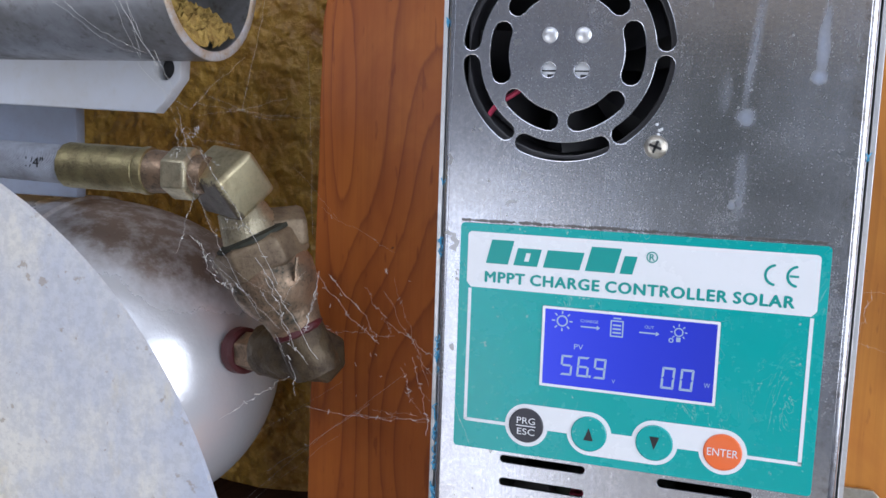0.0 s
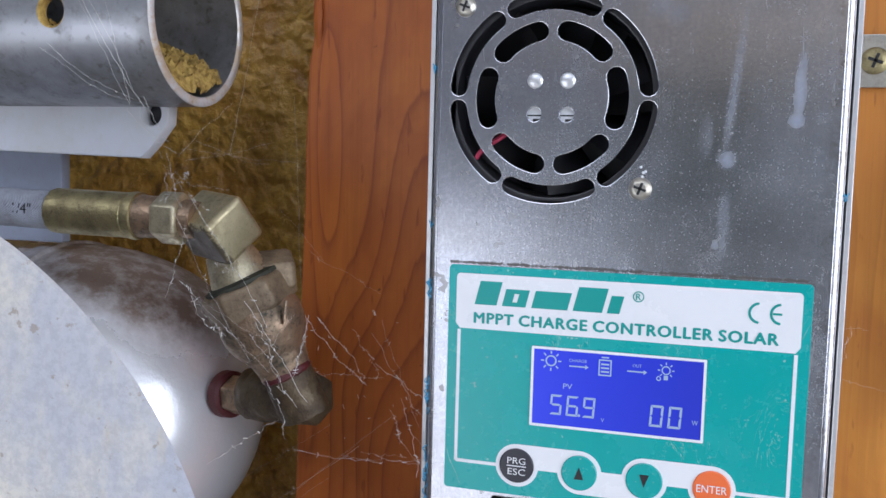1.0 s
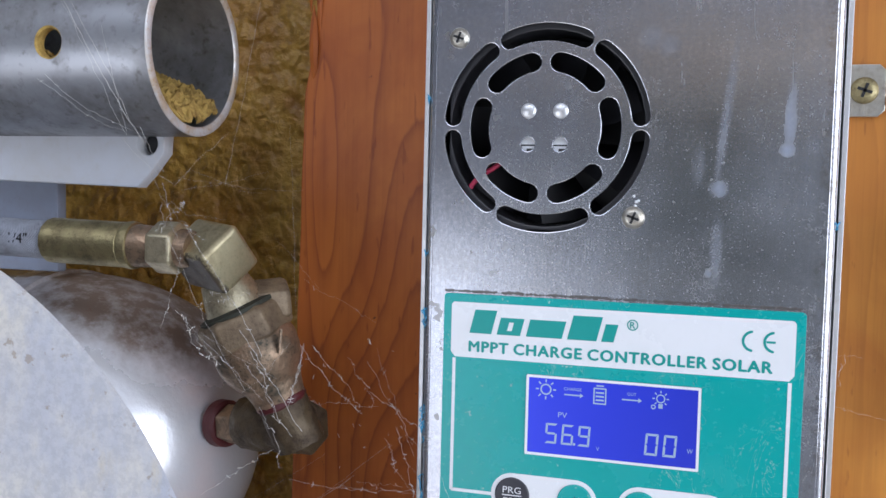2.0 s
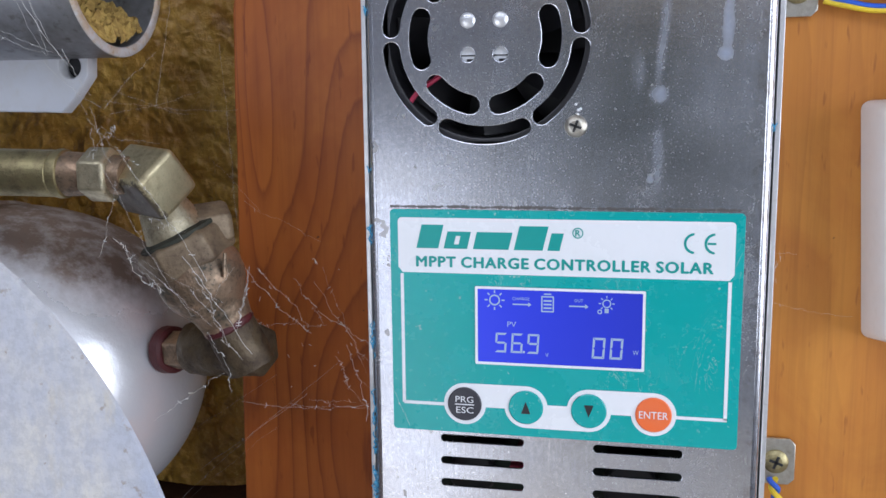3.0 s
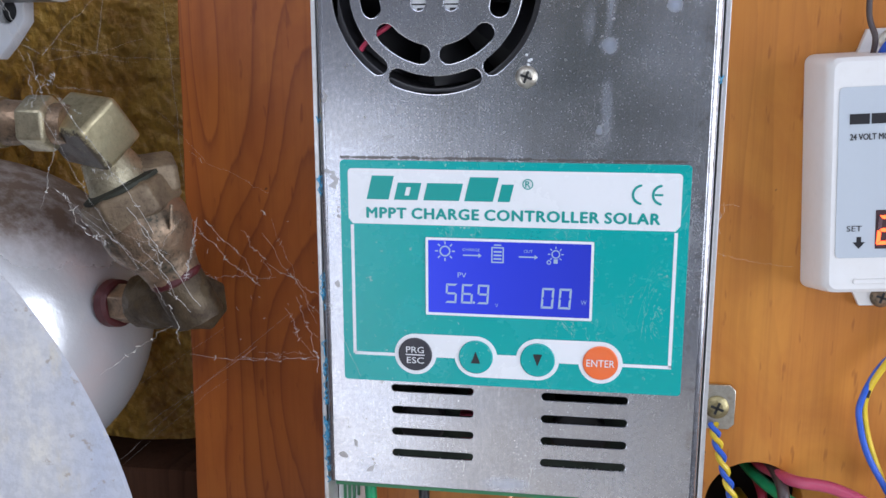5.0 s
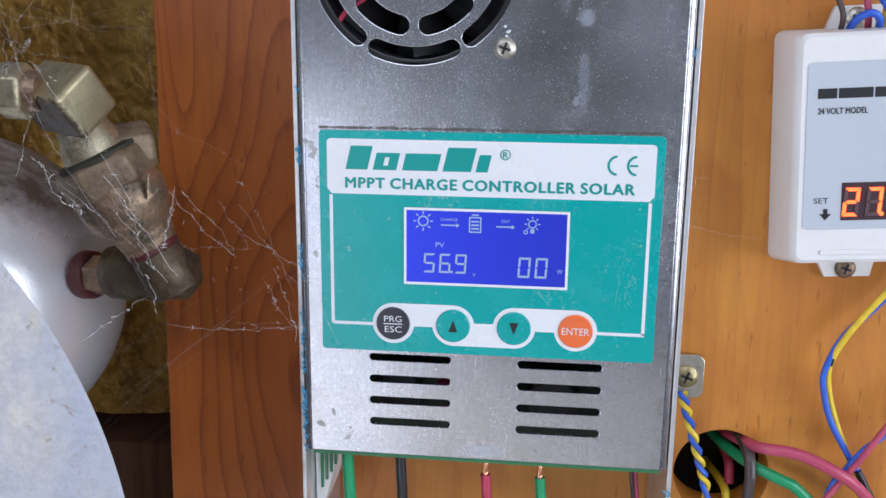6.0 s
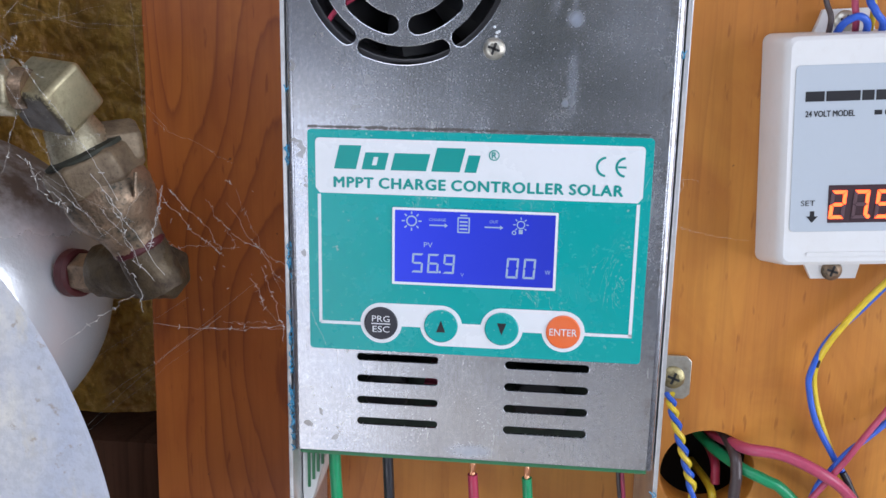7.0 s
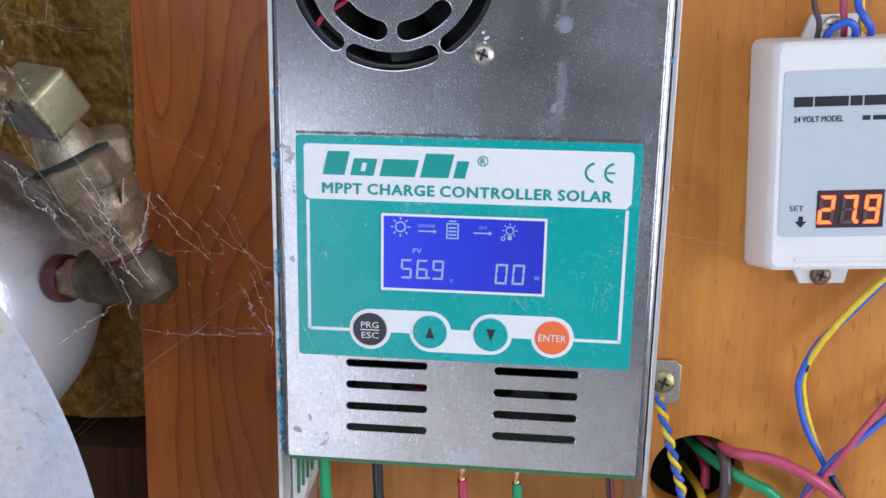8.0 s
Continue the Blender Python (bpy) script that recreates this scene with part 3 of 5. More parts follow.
def words(text, x, z, width, height, y, material, parent, name="lettering", shear=0.0, bold=0.0, spacing=1.0, gap=1.0):
    """Lettering fitted to a width and height, its lower left corner at x, z."""
    cu = bpy.data.curves.new("tmp", "FONT")
    cu.body, cu.extrude, cu.shear = text, 0.0, shear
    cu.resolution_u = 3
    cu.space_character, cu.space_word = spacing, gap
    b = curve_mesh(cu, (0, 0, 0))
    xs, zs = [v.co.x for v in b.verts], [v.co.z for v in b.verts]
    sx, sz = width / (max(xs) - min(xs)), height / (max(zs) - min(zs))
    for v in b.verts:
        v.co = (x + (v.co.x - min(xs)) * sx, y, z + (v.co.z - min(zs)) * sz)
    if bold:
        strokes = b.faces[:]
        for dx, dz, dy in ((-bold, 0, -0.000004), (bold, 0, -0.000008), (0, bold * 0.7, -0.000012), (0, -bold * 0.7, -0.000016)):
            more = bmesh.ops.duplicate(b, geom=strokes)["geom"]
            bmesh.ops.translate(b, vec=(dx, dy, dz), verts=[g for g in more if isinstance(g, bmesh.types.BMVert)])
    return part(name, b, material, parent, smooth=False)


def flat(name, outlines, y, material, parent, label="", thick=0.00012):
    return part(name, sheet(outlines, y, thick), material, parent, label, smooth=False)


SEG = {"0": "abcdef", "1": "bc", "2": "abged", "3": "abgcd", "5": "afgcd", "6": "afgedc", "7": "abc", "8": "abcdefg", "9": "abgfcd"}


def digit(ch, x, z, w, h, t, y, on, parent, off=None, lean=0.06):
    """A seven-segment figure, each bar a part of its own."""
    g = t * 0.12
    half = h / 2
    bars = {"a": [(g, h), (w - g, h), (w - g - t, h - t), (g + t, h - t)], "d": [(g, 0), (g + t, t), (w - g - t, t), (w - g, 0)],
            "g": [(t * 0.6, half), (t * 1.2, half + t / 2), (w - t * 1.2, half + t / 2), (w - t * 0.6, half), (w - t * 1.2, half - t / 2), (t * 1.2, half - t / 2)],
            "f": [(0, h - g), (t, h - g - t), (t, half + t * 0.7), (t * 0.5, half + g), (0, half + g)],
            "e": [(0, g), (0, half - g), (t * 0.5, half - g), (t, half - t * 0.7), (t, t + g)]}
    bars["b"] = [(w - a, c) for a, c in bars["f"]]
    bars["c"] = [(w - a, c) for a, c in bars["e"]]
    for k, line in bars.items():
        m = on if k in SEG[ch] else off
        if m:
            flat("segment", [[(x + a + lean * c, z + c) for a, c in line]], y, m, parent)


def screw(place, r, parent=None, name="screw", label="", material=None):
    """A pan-head screw facing -y; dark bars on its head stand in for the shaded cross recess."""
    ob = part(name, lathe([(-0.004, r * 0.5), (0, r * 0.5), (0, r), (0.0005, r), (0.0011, r * 0.86), (0.0015, r * 0.5), (0.0015, 0)], place, (0, -1, 0), 24), material or M_ZINC, parent, label)
    b = None
    for ang in (20, 110):
        c = block(-r * 0.55, r * 0.55, -0.0017, -0.0013, -r * 0.11, r * 0.11)
        bmesh.ops.transform(c, matrix=Matrix.Translation(place) @ Matrix.Rotation(radians(ang), 4, "Y"), verts=c.verts[:])
        b = join(b, c)
    part("recess_shade", b, M_DARK, ob, smooth=False)
    return ob


# ---- the shed: structure ----
def struct(name, bm, material, label, category):
    return tagged(part(name, bm, material, smooth=False), label, category, kind="structure")


X0, X1, Y0, Y1, H = -2.9, 1.5, -2.4, 0.13, 2.4
struct("ground", block(-60, 60, -60, 60, -0.14, -0.12), M_GROUND, "dry bare earth ground outside the shed", "ground")
# unseen dark slab, added so the steel cover has something dark to mirror
struct("backdrop", block(-40, 40, -8.5, -7.5, -0.12, 5), M_REFLDARK, "dark slab added across the yard for the cover's reflection", "backdrop")
struct("floor", block(X0 - 0.1, X1 + 0.1, Y0 - 0.1, Y1 + 0.1, -0.12, 0), M_FLOOR, "grey concrete shed floor", "floor")
top = block(X0 - 0.1, ROOF[0], Y0 - 0.1, Y1 + 0.1, H, H + 0.08)
top = block(ROOF[1], X1 + 0.1, Y0 - 0.1, Y1 + 0.1, H, H + 0.08, bm=top)
top = block(ROOF[0], ROOF[1], Y0 - 0.1, ROOF[2], H, H + 0.08, bm=top)
top = block(ROOF[0], ROOF[1], ROOF[3], Y1 + 0.1, H, H + 0.08, bm=top)
struct("ceiling", top, M_WALL, "grey boarded shed ceiling with a roof light", "ceiling")
struct("wall_north", block(X0 - 0.1, X1 + 0.1, Y1, Y1 + 0.1, 0, H), M_WALL, "grey boarded wall behind the insulation", "wall")
struct("wall_west", block(X0 - 0.1, X0, Y0, Y1, 0, H), M_WALL, "grey boarded shed wall", "wall")
south = block(X0 - 0.1, DOOR[0], Y0 - 0.1, Y0, 0, H)
south = block(DOOR[1], MIRROR_GAP[0], Y0 - 0.1, Y0, 0, H, bm=south)
south = block(MIRROR_GAP[1], X1 + 0.1, Y0 - 0.1, Y0, 0, H, bm=south)
south = block(MIRROR_GAP[0], MIRROR_GAP[1], Y0 - 0.1, Y0, MIRROR_GAP[3], H, bm=south)
south = block(DOOR[0], DOOR[1], Y0 - 0.1, Y0, DOOR[3], H, bm=south)
# unseen beam, added to give the upper cover a pale band to reflect
struct("lintel", block(MIRROR_GAP[0] - 0.02, X1, Y0 + 0.002, Y0 + 0.05, MIRROR_GAP[3] + 0.02, MIRROR_GAP[3] + 0.2, 0.003), M_PINE, "unseen pale beam added for the cover's reflection", "lintel")
struct("wall_south", south, M_WALL, "grey boarded wall with a doorway and an added opening", "wall")
east = block(X1, X1 + 0.1, Y0, WIN[0], 0, H)
east = block(X1, X1 + 0.1, WIN[1], Y1, 0, H, bm=east)
east = block(X1, X1 + 0.1, WIN[0], WIN[1], 0, WIN[2], bm=east)
east = block(X1, X1 + 0.1, WIN[0], WIN[1], WIN[3], H, bm=east)
struct("wall_east", east, M_WALL, "grey boarded wall with a window opening", "wall")

# sprayed insulation: a lumpy skin between the wall and the board
foam = bmesh.new()
NX, NZ = 400, 450
grid = []
for k in range(NZ + 1):
    row = []
    for i in range(NX + 1):
        x, z = -0.62 + 0.66 * i / NX, 1.1 + 0.75 * k / NZ
        p = Vector((x, 0, z))
        warp = Vector((noise.noise(p * 70), 0, noise.noise(p * 70 + Vector((9, 0, 0))))) * 0.7
        bub = noise.noise(p * 150 + warp, noise_basis="VORONOI_F1")
        dome = math.sqrt(max(0.0, 1 - min(1.0, bub * 1.25) ** 2))
        lump = noise.noise(p * 20) * 0.008 + dome * 0.0012 + noise.noise(p * 150) * 0.0014
        row.append(foam.verts.new((x, 0.052 - lump, z)))
    grid.append(row)
for a, b in zip(grid, grid[1:]):
    for i in range(NX):
        foam.faces.new((a[i], a[i + 1], b[i + 1], b[i]))
tagged(part("insulation", foam, M_FOAM), "lumpy yellow-brown sprayed foam insulation on the wall", "insulation", kind="structure")

# dark brown block across the bottom of the wall cavity
tagged(part("cavity_block", block(-0.6, 0.03, 0.02, 0.07, 1.18, 1.309, 0.002), M_CAVITY), "dark brown block below the foam in the wall cavity", "beam", kind="structure")

# the mounting board: its left edge leans a little, with a splintered corner
LEAN_X = 0.02
edge = []
for k in range(61):
    z = 1.0 + 1.0 * k / 60
    x = -0.1255 + (z - 1.45) * LEAN_X + 0.0004 * noise.noise(Vector((0, 0, z * 40)))
    if 1.528 < z < 1.62:
        x += 0.004 + 0.003 * noise.noise(Vector((5, 0, z * 160)))
    edge.append((x, z))
board_line = [(0.75, 1.0), (0.75, 2.0)] + edge[::-1]
HOLE = (0.0857, 1.3207, 0.0172)
board = thing("plywood_board", "orange-brown varnished plywood mounting board with splintered edge", "board", (0.3, 0.009, 1.0))
board["kind"] = "structure"
part("panel", sheet([board_line, disc(HOLE[0], HOLE[1], HOLE[2], 48)], 0.0, 0.018, 0.0006), M_BOARD, board)
splinter = None
for x, z, l, w in ((-0.1205, 1.535, 0.03, 0.0016), (-0.1185, 1.56, 0.05, 0.0012), (-0.1222, 1.56, 0.025, 0.001)):
    splinter = tube([(x, 0.001, z - l / 2), (x + 0.0006, -0.0012, z), (x - 0.0004, 0.0006, z + l / 2)], lambda t, w=w: w * (0.15 + math.sin(math.pi * t)), 6, 6, splinter)
part("splinter", splinter, M_BOARD, board, "raw splintered wood")
struct("stud", block(0.02, 0.06, 0.0182, 0.1, 0.9, 2.1, 0.001), M_STUD, "brown wooden stud behind the board", "stud")
struct("stud_left", block(-0.112, -0.08, 0.0182, 0.05, 0.9, 2.1, 0.001), M_STUD, "dark wooden stud behind the board edge", "stud")

# ---- the charge controller ----
F = -0.05
ctl = thing("charge_controller", "stained sheet-steel solar charge controller with teal label, on the board", "charge controller", (0, 0, 1.32))
FX, FZ = -0.0227, 1.5004
CT = 1.562
holes = [arc_slot(FX, FZ, 0.0282, 60 * k + 70 - 3.5, 60 * k + 110 + 3.5, 0.0052) for k in range(6)]
holes += [arc_slot(FX, FZ, 0.0197, 60 * k + 42, 60 * k + 78, 0.0056) for k in range(6)]
holes += [disc(FX + dx, FZ + dz, 0.0021, 20) for dx in (-0.0048, 0.0048) for dz in (-0.0048,)]
for k in range(4):
    holes.append(rrect(-0.0368, -0.0108, 1.3778 - 0.0073 * k - 0.0011, 1.3778 - 0.0073 * k + 0.0011, 0.00105, 4))
    holes.append(rrect(0.0105, 0.0367, 1.3775 - 0.0073 * k - 0.0012, 1.3775 - 0.0073 * k + 0.0012, 0.00115, 4))
cover = part("cover", sheet([rrect(-0.0565, 0.0565, 1.3445, CT, 0.0008)] + holes, F, 0.001, 0.00025), M_COVER, ctl, "steel cover with fan slots and dried drips")


def fold(sign):
    """The rounded bend from the cover's face to its side."""
    b = bmesh.new()
    line = [(0.0565, F)] + [(0.0565 + 0.002 * math.sin(radians(a)), F + 0.002 - 0.002 * math.cos(radians(a))) for a in range(15, 91, 15)] + [(0.0585, -0.006)]
    inner = [(0.0575, -0.006)] + [(0.0565 + 0.001 * math.sin(radians(a)), F + 0.002 - 0.001 * math.cos(radians(a))) for a in range(90, -1, -30)]
    prof = [(sign * x, y) for x, y in line + inner]
    lo = [b.verts.new((x, y, 1.3445)) for x, y in prof]
    hi = [b.verts.new((x, y, CT)) for x, y in prof]
    n = len(prof)
    for i in range(n):
        b.faces.new((lo[i], lo[(i + 1) % n], hi[(i + 1) % n], hi[i]))
    b.faces.new(lo)
    b.faces.new(hi[::-1])
    bmesh.ops.recalc_face_normals(b, faces=b.faces[:])
    return b


for sgn in (-1, 1):
    part("cover_side", fold(sgn), M_COVER, ctl)
    part("chassis_side", block(*sorted((sgn * 0.0590, sgn * 0.0605)), -0.0482, -0.0002, 1.30, CT, 0.0003), M_CHASSIS, ctl, "folded grey steel chassis flange")
part("chassis_back", block(-0.0588, 0.0588, -0.0016, -0.0002, 1.345, CT), M_CHASSIS, ctl)
part("chassis_top", block(-0.0588, 0.0588, -0.0475, -0.0018, CT - 0.0014, CT), M_CHASSIS, ctl)
part("circuit_board", block(-0.0565, 0.0565, -0.012, -0.0104, 1.338, 1.545), M_PCBSHADE, ctl, "green circuit board, colour darkened for shade")
part("lower_edge", block(-0.0565, 0.0565, -0.0482, -0.047, 1.3425, 1.3442), M_PCB, ctl, "green edge under the cover")
for k, (x, z, r, l) in enumerate(((-0.03, 1.36, 0.008, 0.022), (0.0, 1.365, 0.006, 0.02), (0.022, 1.36, 0.009, 0.026), (0.045, 1.37, 0.006, 0.02), (0.03, 1.44, 0.012, 0.025))):
    part("capacitor", lathe([(0, r), (l, r), (l + 0.0006, r - 0.0008), (l + 0.0006, 0)], (x, -0.012, z), (0, -1, 0), 20), M_DARK, ctl)
part("component", block(-0.016, -0.011, -0.044, -0.02, 1.362, 1.368, 0.0005), W_RED, ctl, "small red component")

fan = part("fan", sheet([rrect(-0.0525, 0.0095, 1.47, 1.532, 0.003), disc(FX, FZ, 0.0292, 40)], -0.0478, 0.022, 0.0004), M_FAN, ctl, "black cooling fan")
part("hub", lathe([(0, 0.0125), (0.018, 0.0125), (0.0199, 0.0115), (0.0199, 0)], (FX, -0.028, FZ), (0, -1, 0), 32), M_FAN, fan)
part("hub_label", lathe([(0, 0.0105), (0.0001, 0.0105), (0.0001, 0)], (FX, -0.0482, FZ), (0, -1, 0), 32), M_WHITE, fan, "white paper hub label")
for k in range(7):
    b = bmesh.new()
    rows = []
    for r in (0.0122, 0.02, 0.0285):
        a0 = 2 * math.pi * k / 7 + (r - 0.012) * 12
        rows.append([b.verts.new((FX + r * math.cos(a0 + da), y, FZ + r * math.sin(a0 + da))) for da, y in ((0, -0.044), (0.35, -0.038), (0.62, -0.03))])
    for p, q in zip(rows, rows[1:]):
        for i in range(2):
            b.faces.new((p[i], p[i + 1], q[i + 1], q[i]))
    bmesh.ops.solidify(b, geom=b.faces[:], thickness=0.0008)
    part("fan_blade", b, M_FAN, fan)
part("fan_wire", tube([(-0.05, -0.046, 1.474), (-0.0445, -0.0468, 1.484), (-0.037, -0.0468, 1.4895), (-0.0335, -0.0468, 1.4925), (-0.031, -0.045, 1.4935)], 0.0008, 8), W_RED, fan, "thin red wire")
# added dark sheet standing in for the shaded inside behind the blades
part("fan_back", block(-0.0525, 0.0095, -0.0255, -0.0248, 1.47, 1.532), M_DARK, fan)
for dx in (-0.0048, 0.0048):
    flat("printed_rule", [[(FX + dx - 0.0024, FZ - 0.0052), (FX + dx + 0.0024, FZ - 0.0052), (FX + dx + 0.0024, FZ - 0.0048), (FX + dx - 0.0024, FZ - 0.0048)]], -0.0485, M_INK, fan)
    flat("printed_mark", [[(FX + dx - 0.0006, FZ - 0.0068), (FX + dx + 0.0014, FZ - 0.0068), (FX + dx + 0.0014, FZ - 0.0060), (FX + dx - 0.0006, FZ - 0.0060)]], -0.0485, M_INK, fan)
    part("rivet", lathe([(0, 0.0023), (0.0003, 0.0023), (0.0008, 0.0016), (0.0009, 0)], (FX + dx, F, FZ + 0.005), (0, -1, 0), 20), M_CHASSIS, ctl)
# added dark sheet that stops the wood showing through the lower slots
part("slot_blocker", block(-0.0555, 0.0555, -0.031, -0.03, 1.3435, 1.366), M_PCBSHADE, ctl, "dark sheet added behind the slots")
screw((-0.0492, F, 1.5273), 0.0031, ctl)
screw((0.0041, F, 1.4747), 0.0033, ctl)

crust = None
for k in range(4):
    p = (0.004 + random.Random(k).gauss(0, 0.0006), F - 0.0003, 1.4797 + random.Random(k + 40).gauss(0, 0.0008))
    crust = lathe([(-0.0003, 0.0003), (0.0001, 0.00045), (0.0003, 0.0002), (0.0003, 0)], p, (0, -1, 0.2), 7, crust)
part("mineral_crust", crust, M_WHITE, ctl, "pale mineral crust by a screw")

# its printed label
LY = F - 0.0006
lab = part("label_panel", sheet([rrect(-0.052, 0.052, 1.3802, 1.45, 0.0012)], LY, 0.0005, 0.0001), M_TEAL, ctl, "teal and white printed front label")
L1, L2, L3 = LY - 0.00012, LY - 0.00024, LY - 0.00036
part("heading_field", sheet([[(-0.0482, 1.4306), (0.0482, 1.4306), (0.0495, 1.4322), *rrect(-0.0495, 0.0495, 1.4322, 1.4475, 0.0012)[0:12], (-0.0495, 1.4322)]], L1, 0.0001), M_WHITE, lab, smooth=False)
for x in (-0.0484, 0.0484):
    part("border_line", sheet([[(x - 0.0005, 1.389), (x + 0.0005, 1.389), (x + 0.0005, 1.4302), (x - 0.0005, 1.4302)]], L1, 0.0001), M_WHITE, lab, smooth=False)
for x0, x1 in ((-0.0484, -0.034), (0.033, 0.0489)):
    part("border_line", sheet([[(x0, 1.3886), (x1, 1.3886), (x1, 1.3896), (x0, 1.3896)]], L1, 0.0001), M_WHITE, lab, smooth=False)


BZ = 1.3896
R = 0.0066
for cx in (-0.029, -0.010, 0.009, 0.028):
    part("button_field", sheet([disc(cx, BZ, R, 40)], L1 - 0.00004, 0.0001), M_WHITE, lab, smooth=False)
for x0, x1, lo, hi in ((-0.029, -0.010, -0.0008, 0.0066), (-0.010, 0.009, -0.0066, 0.0010), (0.009, 0.028, -0.0008, 0.0066)):
    part("button_field", sheet([[(x0, BZ + lo), (x1, BZ + lo), (x1, BZ + hi), (x0, BZ + hi)]], L1 - 0.00008, 0.0001), M_WHITE, lab, smooth=False)
for cx, m, lbl in ((-0.029, M_BLACKBTN, "round black button"), (-0.010, M_TEAL, "round teal arrow button"), (0.009, M_TEAL, "round teal arrow button"), (0.028, M_ORANGE, "round orange button")):
    btn = part("button", lathe([(0, 0.0053), (0.0003, 0.0053), (0.0005, 0.005), (0.00055, 0.0)], (cx, L1 - 0.00007, BZ), (0, -1, 0), 40), m, lab, lbl)
TY = L1 - 0.0008
words("PRG", -0.0318, BZ + 0.0006, 0.0056, 0.002, TY, M_WHITE, lab)
words("ESC", -0.0316, BZ - 0.0028, 0.0054, 0.002, TY, M_WHITE, lab)
flat("rule", [[(-0.032, BZ - 0.0002), (-0.026, BZ - 0.0002), (-0.026, BZ + 0.0001), (-0.032, BZ + 0.0001)]], TY, M_WHITE, lab)
words("ENTER", 0.0238, BZ - 0.0011, 0.0084, 0.0022, TY, M_WHITE, lab)
flat("arrow", [[(-0.0114, BZ - 0.0019), (-0.0086, BZ - 0.0019), (-0.01, BZ + 0.0019)]], TY, M_INK, lab)
flat("arrow", [[(0.0076, BZ + 0.0019), (0.0104, BZ + 0.0019), (0.009, BZ - 0.0019)]], TY, M_INK, lab)
words("MPPT CHARGE CONTROLLER SOLAR", -0.0437, 1.4325, 0.0873, 0.0032, L2, M_INKTEAL, lab, bold=0.00019, spacing=1.12, gap=0.72)
# maker's mark: five plain slanted shapes, some with a slot
for x, w, h, slot in ((-0.0437, 0.0068, 0.0072, 0), (-0.0352, 0.0072, 0.0052, 1), (-0.0262, 0.0108, 0.0052, 0), (-0.0138, 0.0086, 0.0072, 0), (-0.0038, 0.0036, 0.0052, 0)):
    def slant(a, c, k=0.24, x=x):
        return (x + a + k * c, 1.4382 + c)
    lines = [[slant(0, 0), slant(w, 0), slant(w, h), slant(0, h)]]
    if slot:
        lines.append([slant(w * 0.4, h * 0.25), slant(w * 0.6, h * 0.25), slant(w * 0.6, h * 0.75), slant(w * 0.4, h * 0.75)])
    flat("maker_mark", lines, L2, M_INKTEAL, lab)
flat("ring_mark", [disc(0.0051, 1.4436, 0.0016), disc(0.0051, 1.4436, 0.0013)], L2, M_INKTEAL, lab)
words("R", 0.0044, 1.4427, 0.0014, 0.0018, L2, M_INKTEAL, lab, bold=0.00006)
for cx in (0.0383, 0.0440):
    flat("arc_mark", [arc_slot(cx, 1.4412, 0.0027, 100, 260, 0.0007)], L2, M_INKTEAL, lab)
flat("arc_mark", [[(0.0418, 1.4409), (0.0442, 1.4409), (0.0442, 1.4415), (0.0418, 1.4415)]], L2, M_INKTEAL, lab)

# the display
lcd = part("display", sheet([rrect(-0.0248, 0.0242, 1.4034, 1.4261, 0.0003)], L2, 0.0003), M_LCD, lab, "lit blue display", smooth=False)
flat("display_frame", [rrect(-0.0256, 0.025, 1.4026, 1.4269, 0.0004), rrect(-0.0248, 0.0242, 1.4034, 1.4261, 0.0002)], L3, M_WHITE, lab)
DY = L2 - 0.0002
for k, ch in enumerate("569"):
    digit(ch, -0.0196 + 0.0049 * k, 1.4066, 0.0035, 0.0061, 0.00062, DY, M_LCDON, lab, None)
flat("point", [disc(-0.0107, 1.4070, 0.0004, 10)], DY, M_LCDON, lab)
for k, ch in enumerate("00"):
    digit(ch, 0.0096 + 0.0052 * k, 1.4060, 0.0037, 0.0064, 0.00066, DY, M_LCDON, lab, None)
words("V", -0.0042, 1.4058, 0.001, 0.0012, DY, M_LCDON, lab)
words("W", 0.0216, 1.4076, 0.0017, 0.0014, DY, M_LCDON, lab)
words("PV", -0.0157, 1.4147, 0.0027, 0.0016, DY, M_LCDON, lab)


def glyph_sun(cx, cz, r):
    flat("symbol", [disc(cx, cz, r, 20), disc(cx, cz, r * 0.74, 20)], DY, M_LCDON, lab)
    for k in range(8):
        a = math.pi / 4 * k
        u, v = math.cos(a), math.sin(a)
        w = r * 0.12
        flat("symbol", [[(cx + u * r * 1.25 - v * w, cz + v * r * 1.25 + u * w), (cx + u * r * 1.8 - v * w, cz + v * r * 1.8 + u * w),
                         (cx + u * r * 1.8 + v * w, cz + v * r * 1.8 - u * w), (cx + u * r * 1.25 + v * w, cz + v * r * 1.25 - u * w)]], DY, M_LCDON, lab)


def glyph_arrow(x, z, w):
    flat("symbol", [[(x, z - 0.0002), (x + w - 0.001, z - 0.0002), (x + w - 0.001, z - 0.0007), (x + w, z), (x + w - 0.001, z + 0.0007), (x + w - 0.001, z + 0.0002), (x, z + 0.0002)]], DY, M_LCDON, lab)


glyph_sun(-0.0196, 1.4228, 0.0017)
glyph_arrow(-0.0141, 1.4217, 0.0057)
glyph_arrow(0.0028, 1.4217, 0.0057)
words("CHARGE", -0.0142, 1.4230, 0.0052, 0.0009, DY, M_LCDON, lab)
words("OUT", 0.0043, 1.4230, 0.0026, 0.0009, DY, M_LCDON, lab)
flat("symbol", [rrect(-0.0055, -0.0017, 1.4196, 1.4245, 0.0002), rrect(-0.0051, -0.0021, 1.42, 1.4241, 0.0001)], DY, M_LCDON, lab)
